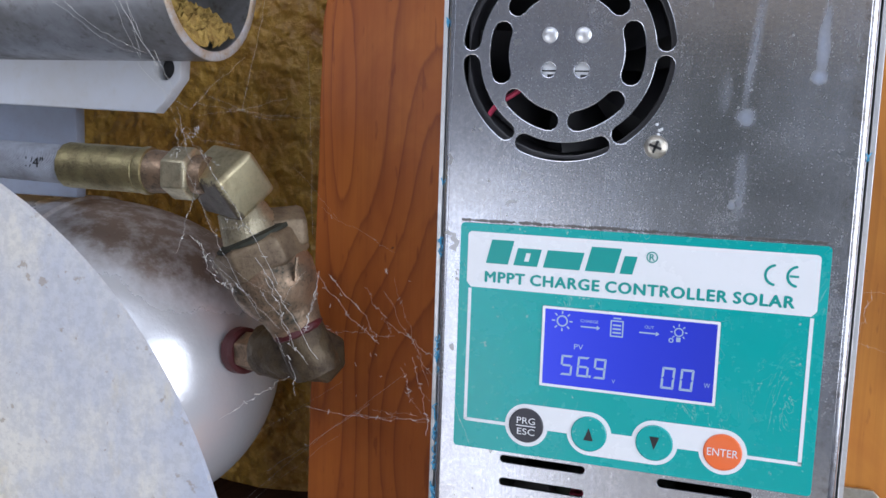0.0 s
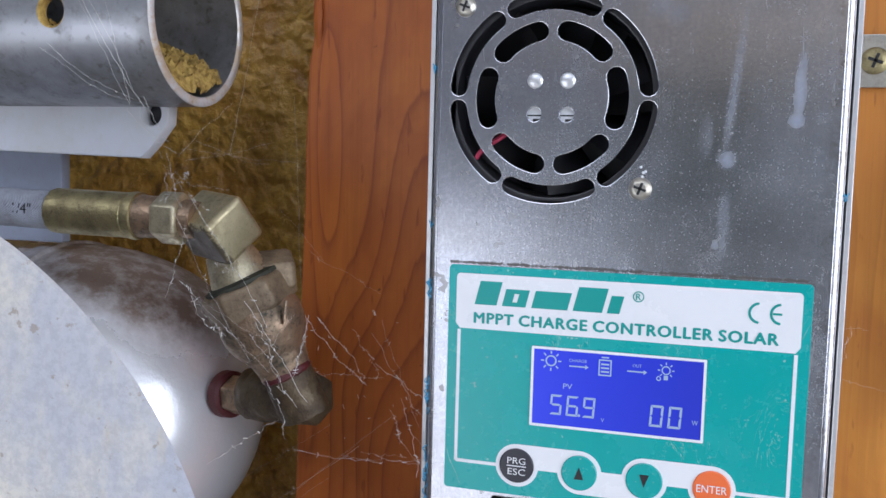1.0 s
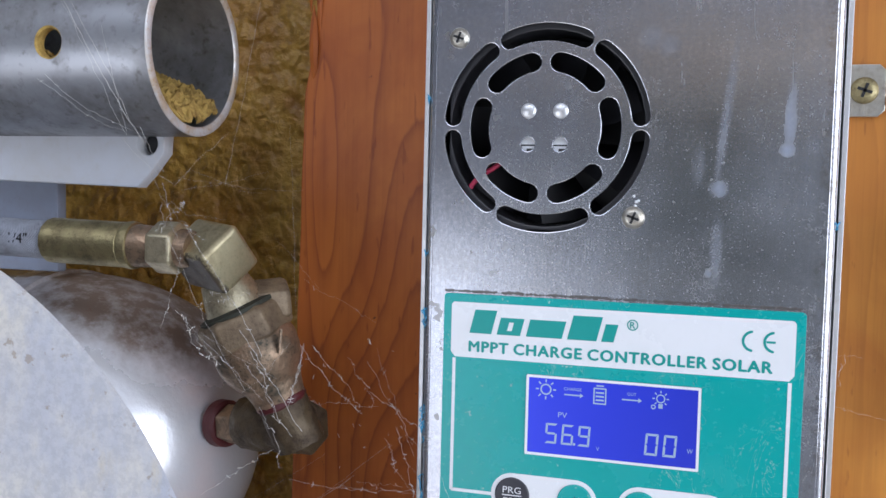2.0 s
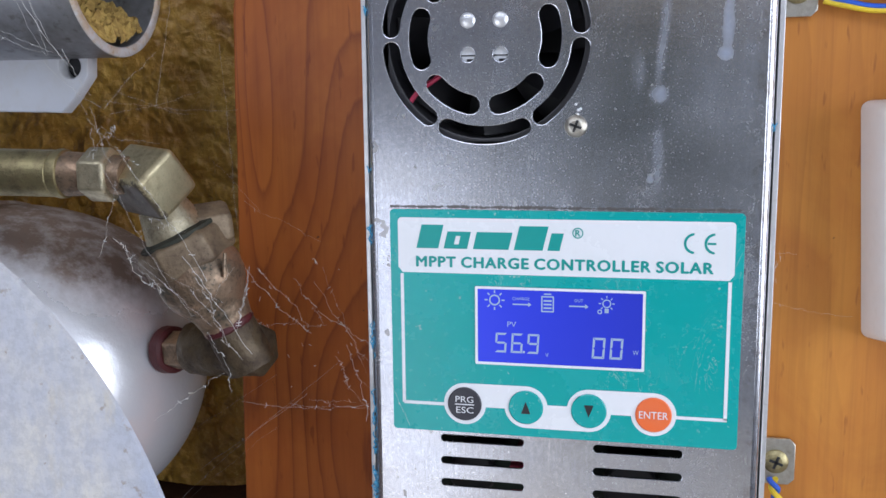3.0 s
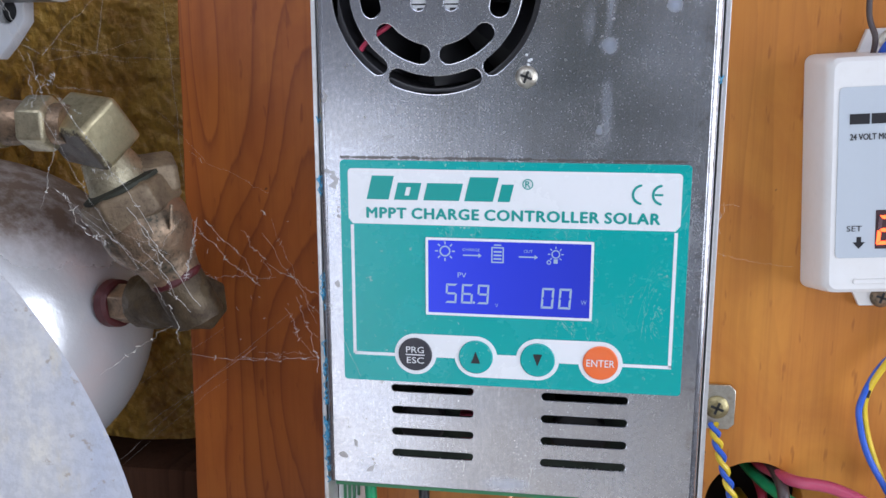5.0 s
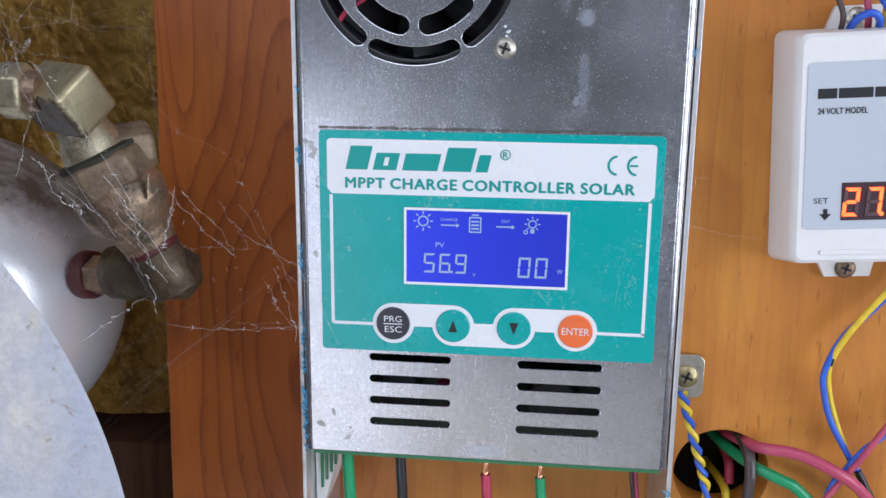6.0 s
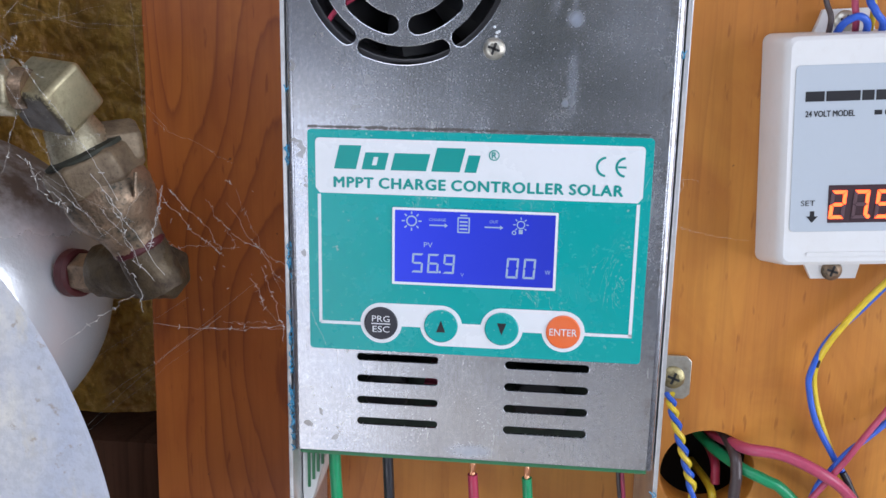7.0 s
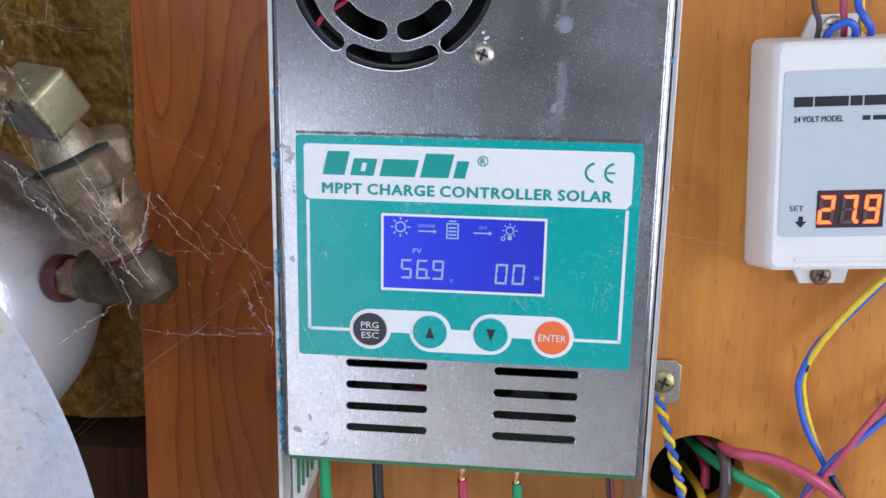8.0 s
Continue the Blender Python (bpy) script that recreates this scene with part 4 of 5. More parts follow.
flat("symbol", [[(-0.0047, 1.4249), (-0.0025, 1.4249), (-0.0025, 1.4253), (-0.0047, 1.4253)]], DY, M_LCDON, lab)
for k in range(3):
    z = 1.4206 + 0.0011 * k
    flat("symbol", [[(-0.0048, z), (-0.0024, z), (-0.0024, z + 0.0005), (-0.0048, z + 0.0005)]], DY, M_LCDON, lab)
glyph_sun(0.0138, 1.4228, 0.0013)
flat("symbol", [[(0.0132, 1.42), (0.0144, 1.42), (0.0144, 1.4213), (0.0132, 1.4213)]], DY, M_LCDON, lab)
flat("symbol", [disc(0.0118, 1.4203, 0.0007, 12), disc(0.0118, 1.4203, 0.0004, 12)], DY, M_LCDON, lab)

# mounting ears on its right side
for z in (1.516, 1.359):
    ear = part("mounting_ear", sheet([[(0.0606, z - 0.0082), (0.0745, z - 0.0082), (0.0765, z - 0.0062), (0.0765, z + 0.0062), (0.0745, z + 0.0082), (0.0606, z + 0.0082)]], -0.0022, 0.0014, 0.0002), M_ZINC, ctl, "bent zinc mounting ear")
    screw((0.0702, -0.0022, z), 0.0042, ctl, material=M_FERRULE)

# wires that leave the controller at its foot
part("terminal", sheet([[(-0.0586, 1.3415), (-0.0505, 1.3415), (-0.0505, 1.337), (-0.0545, 1.322), (-0.0586, 1.312)]], -0.038, 0.02, 0.0004), M_PLASTIC, ctl, "pale terminal block end")
for k in range(4):
    part("terminal_slot", block(-0.0567 + 0.0016 * k, -0.0558 + 0.0016 * k, -0.0386, -0.0378, 1.3375 - 0.0125 + 0.003 * k, 1.3395), M_PCB, ctl)


def cable(name, label, runs, group=""):
    """One cable: strands of wire as parts."""
    base = runs[0][1][0]
    ob = thing(name, label, "wire", base, group)
    for nm, pts, r, m in runs:
        part(nm, tube(pts, r, 12, 12), m, ob)
    return ob


for x, m, r, lbl, bare in ((-0.0465, W_GREEN, 0.0020, "thick green insulated wire below the controller", 0), (-0.0283, W_BLACK, 0.0018, "thick black insulated wire below the controller", 0),
                           (0.0006, W_RED, 0.0017, "dark red wire with bared copper end", 1), (0.0187, W_GREEN, 0.0017, "green wire with bared copper end", 1)):
    z0 = 1.3355 if bare else 1.3425
    runs = [("insulation", [(x, -0.042, z0), (x + 0.0012, -0.042, 1.318), (x + 0.003, -0.036, 1.27), (x + 0.002, -0.015, 1.12)], r, m)]
    if bare:
        for k in range(5):
            a = 2 * math.pi * k / 5
            ox, oy = 0.0006 * math.cos(a), 0.0006 * math.sin(a)
            runs.append(("copper_strand", [(x - 0.0003 + ox * 1.5, -0.042 + oy, 1.3435), (x + oy, -0.042 + ox, 1.339), (x + ox, -0.042 + oy, 1.3345)], 0.0005, M_COPPER))
    cable("wire", lbl, runs, "wires below the controller")
cable("wire", "thin brown and pink wires beside the chassis", [("insulation", [(0.0485, -0.036, 1.342), (0.0505, -0.036, 1.325), (0.0545, -0.03, 1.3), (0.0555, -0.01, 1.2)], 0.0008, W_BROWN),
      ("insulation", [(0.0498, -0.0365, 1.342), (0.0518, -0.0365, 1.325), (0.0558, -0.0305, 1.3), (0.057, -0.011, 1.2)], 0.0007, W_PINK)])


def twisted(line, gap, turns, r, colours, label):
    """Two thin wires twisted round one another."""
    path = spline(line, 30)
    runs = []
    for s, m in zip((0, math.pi), colours):
        pts = []
        for i, p in enumerate(path):
            a = s + 2 * math.pi * turns * i / (len(path) - 1)
            pts.append(p + Vector((math.cos(a), math.sin(a), 0)) * gap)
        runs.append(("insulation", pts, r, m))
    ob = thing("wire", label, "wire", runs[0][1][0])
    for nm, pts, r, m in runs:
        part(nm, tube(pts, r, 8, 0), m, ob)


twisted([(0.0693, -0.003, 1.353), (0.071, -0.006, 1.346), (0.074, -0.008, 1.336), (0.077, -0.0085, 1.326), (0.0795, -0.0085, 1.315), (0.083, -0.006, 1.28), (0.084, -0.004, 1.2)], 0.001, 6.5, 0.001, (W_YELLOW, W_BLUE), "twisted thin yellow and blue wires against the board")

# ---- the meter box ----
box = thing("meter_box", "white plastic voltage meter box with red figures, on the board", "meter", (0.1, 0, 1.441))
BX0, BX1, BZ0, BZ1, BD = 0.0958, 0.1675, 1.4065, 1.4805, -0.022
GROW = 1.0455    # the printed face, laid out for a case 13 mm deeper
shell = bmesh.new()
lo = [shell.verts.new((x, -0.0003, z)) for x, z in rrect(BX0 - 0.0024, BX1 + 0.0024, BZ0 - 0.003, BZ1 + 0.001, 0.003)]
mid = [shell.verts.new((x, BD + 0.004, z)) for x, z in rrect(BX0 - 0.0004, BX1 + 0.0004, BZ0 - 0.0002, BZ1 + 0.0002, 0.003)]
hi = [shell.verts.new((x, BD + 0.001, z)) for x, z in rrect(BX0 + 0.0004, BX1 - 0.0004, BZ0 + 0.0004, BZ1 - 0.0004, 0.003)]
top = [shell.verts.new((x, BD, z)) for x, z in rrect(BX0 + 0.0016, BX1 - 0.0016, BZ0 + 0.0016, BZ1 - 0.0016, 0.0026)]
for a, b in ((lo, mid), (mid, hi), (hi, top)):
    for i in range(len(a)):
        j = (i + 1) % len(a)
        shell.faces.new((a[i], a[j], b[j], b[i]))
shell.faces.new(top[::-1])
shell.faces.new(lo)
bmesh.ops.recalc_face_normals(shell, faces=shell.faces[:])
part("case", shell, M_PLASTIC, box)
for z0, z1 in ((1.4098, 1.4114),):
    part("face_ridge", sheet([rrect(0.1045, 0.16, z0, z1, 0.0006)], BD - 0.0005, 0.0007, 0.0002), M_PLASTIC, box)
plate = part("face_label", sheet([rrect(0.0955, 0.1625, 1.4208, 1.4715, 0.0015)], BD - 0.0003, 0.0002, 0.00005), M_GREYLAB, box, "pale blue-grey printed label")
PY = BD - 0.00045
words("24 VOLT MODEL", 0.0987, 1.4561, 0.0143, 0.0018, PY, M_INK, plate, bold=0.00006)
for x, w in ((0.0985, 0.0055), (0.1045, 0.0098), (0.1148, 0.0035), (0.1188, 0.008)):
    flat("maker_mark", [[(x, 1.4607), (x + w, 1.4607), (x + w, 1.4637), (x, 1.4637)]], PY, M_INK, plate)
for x, w in ((0.1186, 0.0022), (0.1216, 0.004), (0.1262, 0.004)):
    flat("small_print", [[(x, 1.4563), (x + w, 1.4563), (x + w, 1.4577), (x, 1.4577)]], PY, M_INK, plate)
words("SET", 0.0985, 1.4289, 0.0043, 0.0017, PY, M_INK, plate)
flat("arrow", [[(0.1014, 1.4272), (0.1027, 1.4272), (0.1027, 1.4256), (0.1038, 1.4256), (0.10205, 1.4236), (0.1003, 1.4256), (0.1014, 1.4256)]], PY, M_INK, plate)
led = part("led_window", sheet([rrect(0.1066, 0.1264, 1.4235, 1.4352, 0.0002)], PY, 0.0004), M_LED_BACK, plate, "dark window with glowing red figures", smooth=False)
for k, ch in enumerate("279"):
    digit(ch, 0.1068 + 0.0067 * k, 1.4248, 0.0046, 0.0088, 0.00105, PY - 0.0003, M_LED, plate, M_LEDOFF, 0.08)
flat("point", [disc(0.1184, 1.4254, 0.00065, 12)], PY - 0.0003, M_LED, plate)
for z0, z1, zs in ((1.3975, 1.4045, 1.4005), (1.4805, 1.4885, 1.4845)):
    s = 1 if z1 > 1.45 else -1
    zi, zo = (z0 - 0.002, z1) if s > 0 else (z1 + 0.002, z0)
    part("mounting_tab", sheet([[(0.1078, zi), (0.129, zi), (0.1268, zo), (0.1118, zo)]], -0.0032, 0.003, 0.0003), M_PLASTIC, box, "white plastic mounting tab")
    screw((0.1186, -0.0032, zs), 0.0035, box, material=M_OLD if s < 0 else M_ZINC)

for ob in box.children_recursive:
    if ob.name.startswith("face_label") or ob.parent == plate:
        ob.data.transform(Matrix.Translation((0.02 * (1 - GROW), 0, 1.477 * (1 - GROW))) @ Matrix.Diagonal((GROW, 1, GROW, 1)))
box.rotation_euler = (0, radians(-3.2), 0)

# wires above the meter box
for nm, m, r, pts in (("brown", W_BROWN, 0.0009, [(0.109, -0.010, 1.479), (0.1085, -0.014, 1.486), (0.1065, -0.012, 1.495), (0.108, -0.008, 1.52), (0.107, -0.006, 1.56)]),
                      ("blue", W_BLUE, 0.0012, [(0.111, -0.008, 1.478), (0.112, -0.015, 1.484), (0.116, -0.017, 1.4865), (0.1195, -0.015, 1.484), (0.1203, -0.008, 1.477)]),
                      ("red", W_PINK, 0.0011, [(0.1182, -0.008, 1.479), (0.1168, -0.012, 1.486), (0.1155, -0.012, 1.496), (0.116, -0.008, 1.53)]),
                      ("blue", W_BLUE, 0.0012, [(0.1255, -0.008, 1.479), (0.1245, -0.014, 1.4845), (0.121, -0.016, 1.4885), (0.1195, -0.013, 1.496), (0.121, -0.008, 1.53)]),
                      ("yellow", W_YELLOW, 0.001, [(0.1222, -0.008, 1.479), (0.1222, -0.011, 1.488), (0.1218, -0.010, 1.497), (0.123, -0.006, 1.53)])):
    cable("wire", "thin " + nm + " wire rising behind the meter box", [("insulation", pts, r, m)], "wires above the meter box")

# wires that hang below the meter box
cable("wire", "thin blue wire with a yellow one hanging in a bow", [("insulation", [(0.1478, -0.004, 1.4065), (0.1398, -0.006, 1.399), (0.1305, -0.0065, 1.388), (0.1212, -0.0078, 1.378), (0.116, -0.009, 1.366), (0.1165, -0.009, 1.358), (0.12, -0.009, 1.347), (0.1275, -0.009, 1.334), (0.135, -0.009, 1.321), (0.142, -0.006, 1.29)], 0.0011, W_BLUE),
      ("insulation", [(0.1462, -0.006, 1.407), (0.138, -0.0085, 1.4), (0.1288, -0.0092, 1.389), (0.1212, -0.0098, 1.378), (0.1178, -0.008, 1.3675), (0.1187, -0.007, 1.358), (0.122, -0.007, 1.347), (0.1275, -0.0075, 1.334), (0.134, -0.0055, 1.32), (0.141, -0.004, 1.29)], 0.0011, W_YELLOW),
      ("insulation", [(0.1305, -0.0098, 1.3295), (0.1335, -0.0098, 1.3242), (0.1375, -0.0092, 1.315), (0.143, -0.006, 1.29)], 0.0013, W_BLACK),
      ("insulation", [(0.1195, -0.0088, 1.3745), (0.1186, -0.009, 1.3715), (0.1178, -0.009, 1.368)], 0.0007, W_BLACK)])
cable("wire", "thin pink and blue wires crossing below the meter box", [("insulation", [(0.156, -0.004, 1.37), (0.1465, -0.008, 1.358), (0.137, -0.0115, 1.346), (0.13, -0.0135, 1.336), (0.1255, -0.0125, 1.328), (0.119, -0.01, 1.315), (0.11, -0.006, 1.29)], 0.0011, W_PINK),
      ("insulation", [(0.158, -0.003, 1.362), (0.148, -0.006, 1.3515), (0.138, -0.009, 1.343), (0.131, -0.0115, 1.338), (0.126, -0.0112, 1.3305), (0.1215, -0.010, 1.321), (0.116, -0.006, 1.29)], 0.0011, W_BLUE)])
cable("wire", "thick pink wire out of the round hole", [("insulation", [(0.087, 0.03, 1.327), (0.0915, 0.008, 1.332), (0.097, -0.008, 1.3355), (0.109, -0.012, 1.3355), (0.122, -0.0145, 1.3305), (0.132, -0.012, 1.3225), (0.145, -0.006, 1.305)], 0.0021, W_PINK)])
cable("wire", "thick green wire out of the round hole", [("insulation", [(0.082, 0.035, 1.329), (0.088, 0.012, 1.3275), (0.096, -0.004, 1.3265), (0.105, -0.008, 1.3235), (0.112, -0.008, 1.3195), (0.13, -0.006, 1.30)], 0.0021, W_GREEN)])
cable("wire", "thick dark wire hanging from the round hole", [("insulation", [(0.088, 0.04, 1.333), (0.0915, 0.013, 1.334), (0.0935, -0.004, 1.3325), (0.0942, -0.0085, 1.326), (0.094, -0.0085, 1.315), (0.093, -0.005, 1.25)], 0.0021, W_BROWN)])
cable("wire", "red and yellow wires deep in the round hole", [("insulation", [(0.089, 0.045, 1.322), (0.0915, 0.018, 1.319), (0.092, 0.014, 1.31)], 0.0018, W_RED), ("insulation", [(0.088, 0.045, 1.305), (0.09, 0.012, 1.309), (0.0905, 0.01, 1.3)], 0.0016, W_YELLOW)])
# near-black slab in place of the shade deep in the hole
part_back = struct("hole_shade", block(0.065, 0.115, 0.05, 0.055, 1.28, 1.36), M_DARK, "dark sheet behind the round hole, standing in for shade", "wall")

# ---- the grey domed drum lid in front ----
DC, DR, RISE = Vector((-0.2203, -0.122, 1.3385)), 0.1362, 0.009
DS = (DR * DR + RISE * RISE) / (2 * RISE)    # the cap's radius of curvature
prof = [(-0.012, DR - 0.03), (-0.011, DR - 0.028), (-0.004, DR - 0.006), (-0.002, DR - 0.001), (-0.0008, DR), (0.0, DR - 0.0006)]
prof += [(math.sqrt(DS * DS - (DR * k) ** 2) - DS + RISE, DR * k) for k in (0.985, 0.96, 0.93, 0.89, 0.84, 0.78, 0.7, 0.6, 0.48, 0.34, 0.18, 0.0)]
lid = thing("drum_lid", "pale grey weathered round domed lid on a post", "lid", (DC.x, DC.y, 0))
part("domed_cover", lathe(prof, DC, (0, -1, 0), 160), M_DOME, lid)
part("post", lathe([(0, 0.03), (0.004, 0.03), (0.005, 0.016), (DC.z - DR + 0.006, 0.016)], (DC.x, DC.y + 0.001, 0), (0, 0, 1), 32), M_BLUEPLATE, lid)

# ---- the white pressure tank and its fittings ----
TC = Vector((-0.1505, 0.0, 1.378))
TR, TA = 0.066, 0.078
prof = [(0.26, TR), (TA + 0.008, TR), (TA + 0.0075, TR + 0.0012), (TA + 0.001, TR + 0.0012), (TA, TR)]
prof = [(-d, r) for d, r in prof] + [(-TA + TA * math.sin(radians(a)) ** 0.95, TR * math.cos(radians(a)) ** 0.85) for a in range(3, 90, 3)] + [(0, 0.002)]
tank2 = thing("pressure_tank", "small glossy white pressure tank, grimy on top", "tank", (TC.x - 0.12, TC.y, TC.z - TR))
part("body", lathe(prof, TC, (1, 0, 0), 96), M_TANK, tank2)
part("cradle", block(TC.x - 0.24, TC.x - 0.2, TC.y - 0.03, 0.13, TC.z - TR - 0.02, TC.z - TR + 0.004, 0.002), M_BLUEPLATE, tank2)

valve = thing("valve", "tarnished bronze valve with red-sealed joints on the tank port", "valve", (-0.13, -0.03, 1.40))
PORT = Vector((-0.1455, -0.016, 1.392))
part("port_seal", lathe([(-0.006, 0.0078), (-0.0048, 0.009), (-0.001, 0.0088), (0.0, 0.0076)], PORT, (1, -0.35, 0.1), 24), M_REDSEAL, valve, "red sealant round the port")
part("nipple", soften(lathe([(-0.02, 0.0075), (0.012, 0.0075)], PORT, (1, -0.35, 0.1), flat=6)), M_OLD, valve)
part("tee", cast([(0, 0.0075), (0.002, 0.0095), (0.012, 0.0098), (0.02, 0.0092), (0.028, 0.0095), (0.029, 0.0085), (0.029, 0)], (-0.137, -0.0195, 1.3945), (1, -0.35, 0.1), 0.0006), M_TARNISH_SHADE, valve, "tarnished tee, colour darkened for shade")
part("end_nut", soften(lathe([(0, 0.0088), (0.001, 0.0098), (0.012, 0.0098), (0.013, 0.0088), (0.013, 0)], (-0.1162, -0.0275, 1.397), (1, -0.35, 0.1), flat=6), 0.0008), M_TARNISH_SHADE, valve)
VB, VT = Vector((-0.1118, -0.036, 1.404)), Vector((-0.1325, -0.046, 1.452))
ax = (VT - VB).normalized()
part("branch", cast([(-0.012, 0.0085), (0.0, 0.0088), (0.006, 0.0085)], VB, ax, 0.0005), M_TARNISH_SHADE, valve)
part("seal", cast([(0.0, 0.008), (0.001, 0.0089), (0.0025, 0.0088), (0.0035, 0.008)], VB + ax * 0.003, ax, 0.0007, 300), M_REDSEAL, valve, "red sealant ring")
part("body", cast([(0.004, 0.0086), (0.008, 0.0092), (0.0115, 0.0102), (0.0145, 0.0118), (0.018, 0.0136), (0.0215, 0.0147), (0.025, 0.0149), (0.0295, 0.0136)], VB, ax, 0.0005), M_OLD, valve, "round grimy bronze body")
part("hexagon", soften(lathe([(0.0275, 0.0136), (0.0287, 0.0160), (0.0378, 0.0160), (0.0394, 0.0136)], VB, ax, flat=6), 0.0009), M_DUSTY, valve)
part("collar", cast([(0.0385, 0.0128), (0.0388, 0.0134), (0.0399, 0.0134), (0.0408, 0.0108)], VB, ax, 0.0003), M_COLLAR, valve, "green-black collar")
side = Vector((0.75, 0.55, 0.1)).normalized()
part("side_nut", soften(lathe([(0.004, 0.0084), (0.016, 0.0084), (0.0178, 0.0072), (0.0178, 0)], VB + ax * 0.0405, side, flat=6)), M_DUSTY, valve)
for k in range(3):
    part("cast_mark", tube([VB + ax * (0.021 + 0.002 * k) + Vector((0.0118 + 0.001 * k, -0.0098, 0.004)), VB + ax * (0.023 + 0.002 * k) + Vector((0.0128 + 0.001 * k, -0.0088, 0.0065))], 0.0006, 6, 3), M_OLD, valve)

hose = thing("hydraulic_hose", "grey braided hose with crimped yellow-zinc end and brass elbow", "hose", (-0.3, -0.058, 1.461))
HY, HZ = -0.058, 1.4605
part("thread", lathe([(0.0395 + 0.0006 * k, 0.0108 - 0.00016 * k + (0.0002 if k % 2 else 0)) for k in range(20)], VB, ax, 32), M_BRASS, hose)
EC = Vector((-0.1315, -0.053, 1.4582))
b = block(-0.0105, 0.0108, -0.0083, 0.0083, -0.0083, 0.0083, 0.0019, 3)
bmesh.ops.transform(b, matrix=Matrix.Translation(EC) @ Matrix.Rotation(radians(5), 4, "Y") @ Matrix.Rotation(radians(-24), 4, "Z") @ Matrix.Rotation(radians(42), 4, "X"), verts=b.verts[:])
part("elbow", b, elbow_brass(EC), hose, "square forged brass elbow")
HX = -0.1395
hx = Vector((-1, -0.03, 0.02))
part("swivel_nut", soften(lathe([(0.0, 0.0078), (0.0008, 0.0088), (0.0085, 0.0088), (0.0095, 0.0078)], (HX, HY, HZ), hx, flat=6)), M_BRASS, hose)
part("neck", lathe([(-0.004, 0.006), (0.0005, 0.0065), (0.009, 0.0068), (0.0175, 0.0072)], (HX, HY, HZ), hx, 28), M_OLD, hose)
part("crimp_ring", lathe([(0.0165, 0.0072), (0.0168, 0.0078), (0.0185, 0.008), (0.02, 0.0077), (0.0205, 0.007)], (HX, HY, HZ), hx, 36), M_FERRULE, hose, "bright yellow-zinc ring")
part("ferrule", lathe([(0.02, 0.007), (0.0206, 0.0076), (0.049, 0.0077), (0.0497, 0.0071), (0.0497, 0.0065)], (HX, HY, HZ), hx, flat=14), M_FERRULE, hose, "crimped yellow-zinc ferrule")
p0 = Vector((HX, HY, HZ)) + hx.normalized() * 0.047
hose_line = [p0, p0 + hx * 0.06, p0 + hx * 0.13 + Vector((0, 0.005, -0.004)), p0 + hx * 0.28 + Vector((0, 0.03, -0.03))]
part("sleeve", tube(hose_line, 0.0066, 24, 14), M_HOSE, hose, "grey hose with faint printing")
q = words('8 1/4"', 0, 0, 0.0125, 0.0034, 0, M_INK, hose)
for v in q.data.vertices:
    x, z = v.co.x, v.co.z
    a = (z - 0.0014) / 0.0069
    v.co = p0 + Vector((-0.0195 + x, -0.0072 * math.cos(a), 0.0072 * math.sin(a) + 0.0003 + (-0.0195 + x) * -0.02))

# ---- the steel pipe and its bracket ----
PX, PYC, PZ, PR = -0.1525, -0.03, 1.5288, 0.0302
pipe = thing("steel_pipe", "dull galvanised steel pipe, cut end filled with foam crumbs", "pipe", (-0.3, PYC, PZ - PR))


def drilled_pipe():
    """The pipe's wall, open at its cut end, with one hole bored through the wall."""
    b = bmesh.new()
    n, x1 = 128, PX - 0.34
    rings = [[b.verts.new((x, PYC - r * math.cos(2 * math.pi * k / n), PZ + r * math.sin(2 * math.pi * k / n))) for k in range(n)]
             for x, r in ((PX, PR), (x1, PR), (x1, PR - 0.0034), (PX, PR - 0.0034))]
    for a, c in zip(rings, rings[1:] + rings[:1]):
        for k in range(n):
            b.faces.new((a[k], a[(k + 1) % n], c[(k + 1) % n], c[k]))
    bmesh.ops.recalc_face_normals(b, faces=b.faces[:])
    wall = part("tube_wall", b, M_PIPE)
    bore = part("bore", lathe([(-0.02, 0.0056), (0.02, 0.0056)], (PX - 0.0375, PYC - PR, PZ - 0.0008), (0, -1, 0), 32), M_CRUMB)
    cut = wall.modifiers.new("cut", "BOOLEAN")
    cut.object, cut.operation, cut.solver = bore, "DIFFERENCE", "EXACT"
    bpy.context.view_layer.update()
    me = bpy.data.meshes.new_from_object(wall.evaluated_get(bpy.context.evaluated_depsgraph_get()))
    wall.modifiers.clear()
    old, wall.data = wall.data, me
    bpy.data.objects.remove(bore)
    bpy.data.meshes.remove(old)
    me.shade_smooth()
    me.set_sharp_from_angle(angle=radians(38))
    return under(wall, pipe)


drilled_pipe()
lip = bmesh.new()
turn = [[lip.verts.new((PX - 0.0375 + r * math.cos(2 * math.pi * k / 36), PYC - PR + d, PZ - 0.0008 + r * math.sin(2 * math.pi * k / 36))) for k in range(36)]
        for d, r in ((0.0042, 0.0056), (0.0042, 0.0050), (0.0008, 0.0049), (0.0002, 0.0056))]
for a, c in zip(turn, turn[1:] + turn[:1]):
    for k in range(36):
        lip.faces.new((a[k], a[(k + 1) % 36], c[(k + 1) % 36], c[k]))
bmesh.ops.recalc_face_normals(lip, faces=lip.faces[:])
part("hole_lip", lip, M_CRUMB, pipe, "yellow rust in the bored hole")
rim = bmesh.new()
rr = []
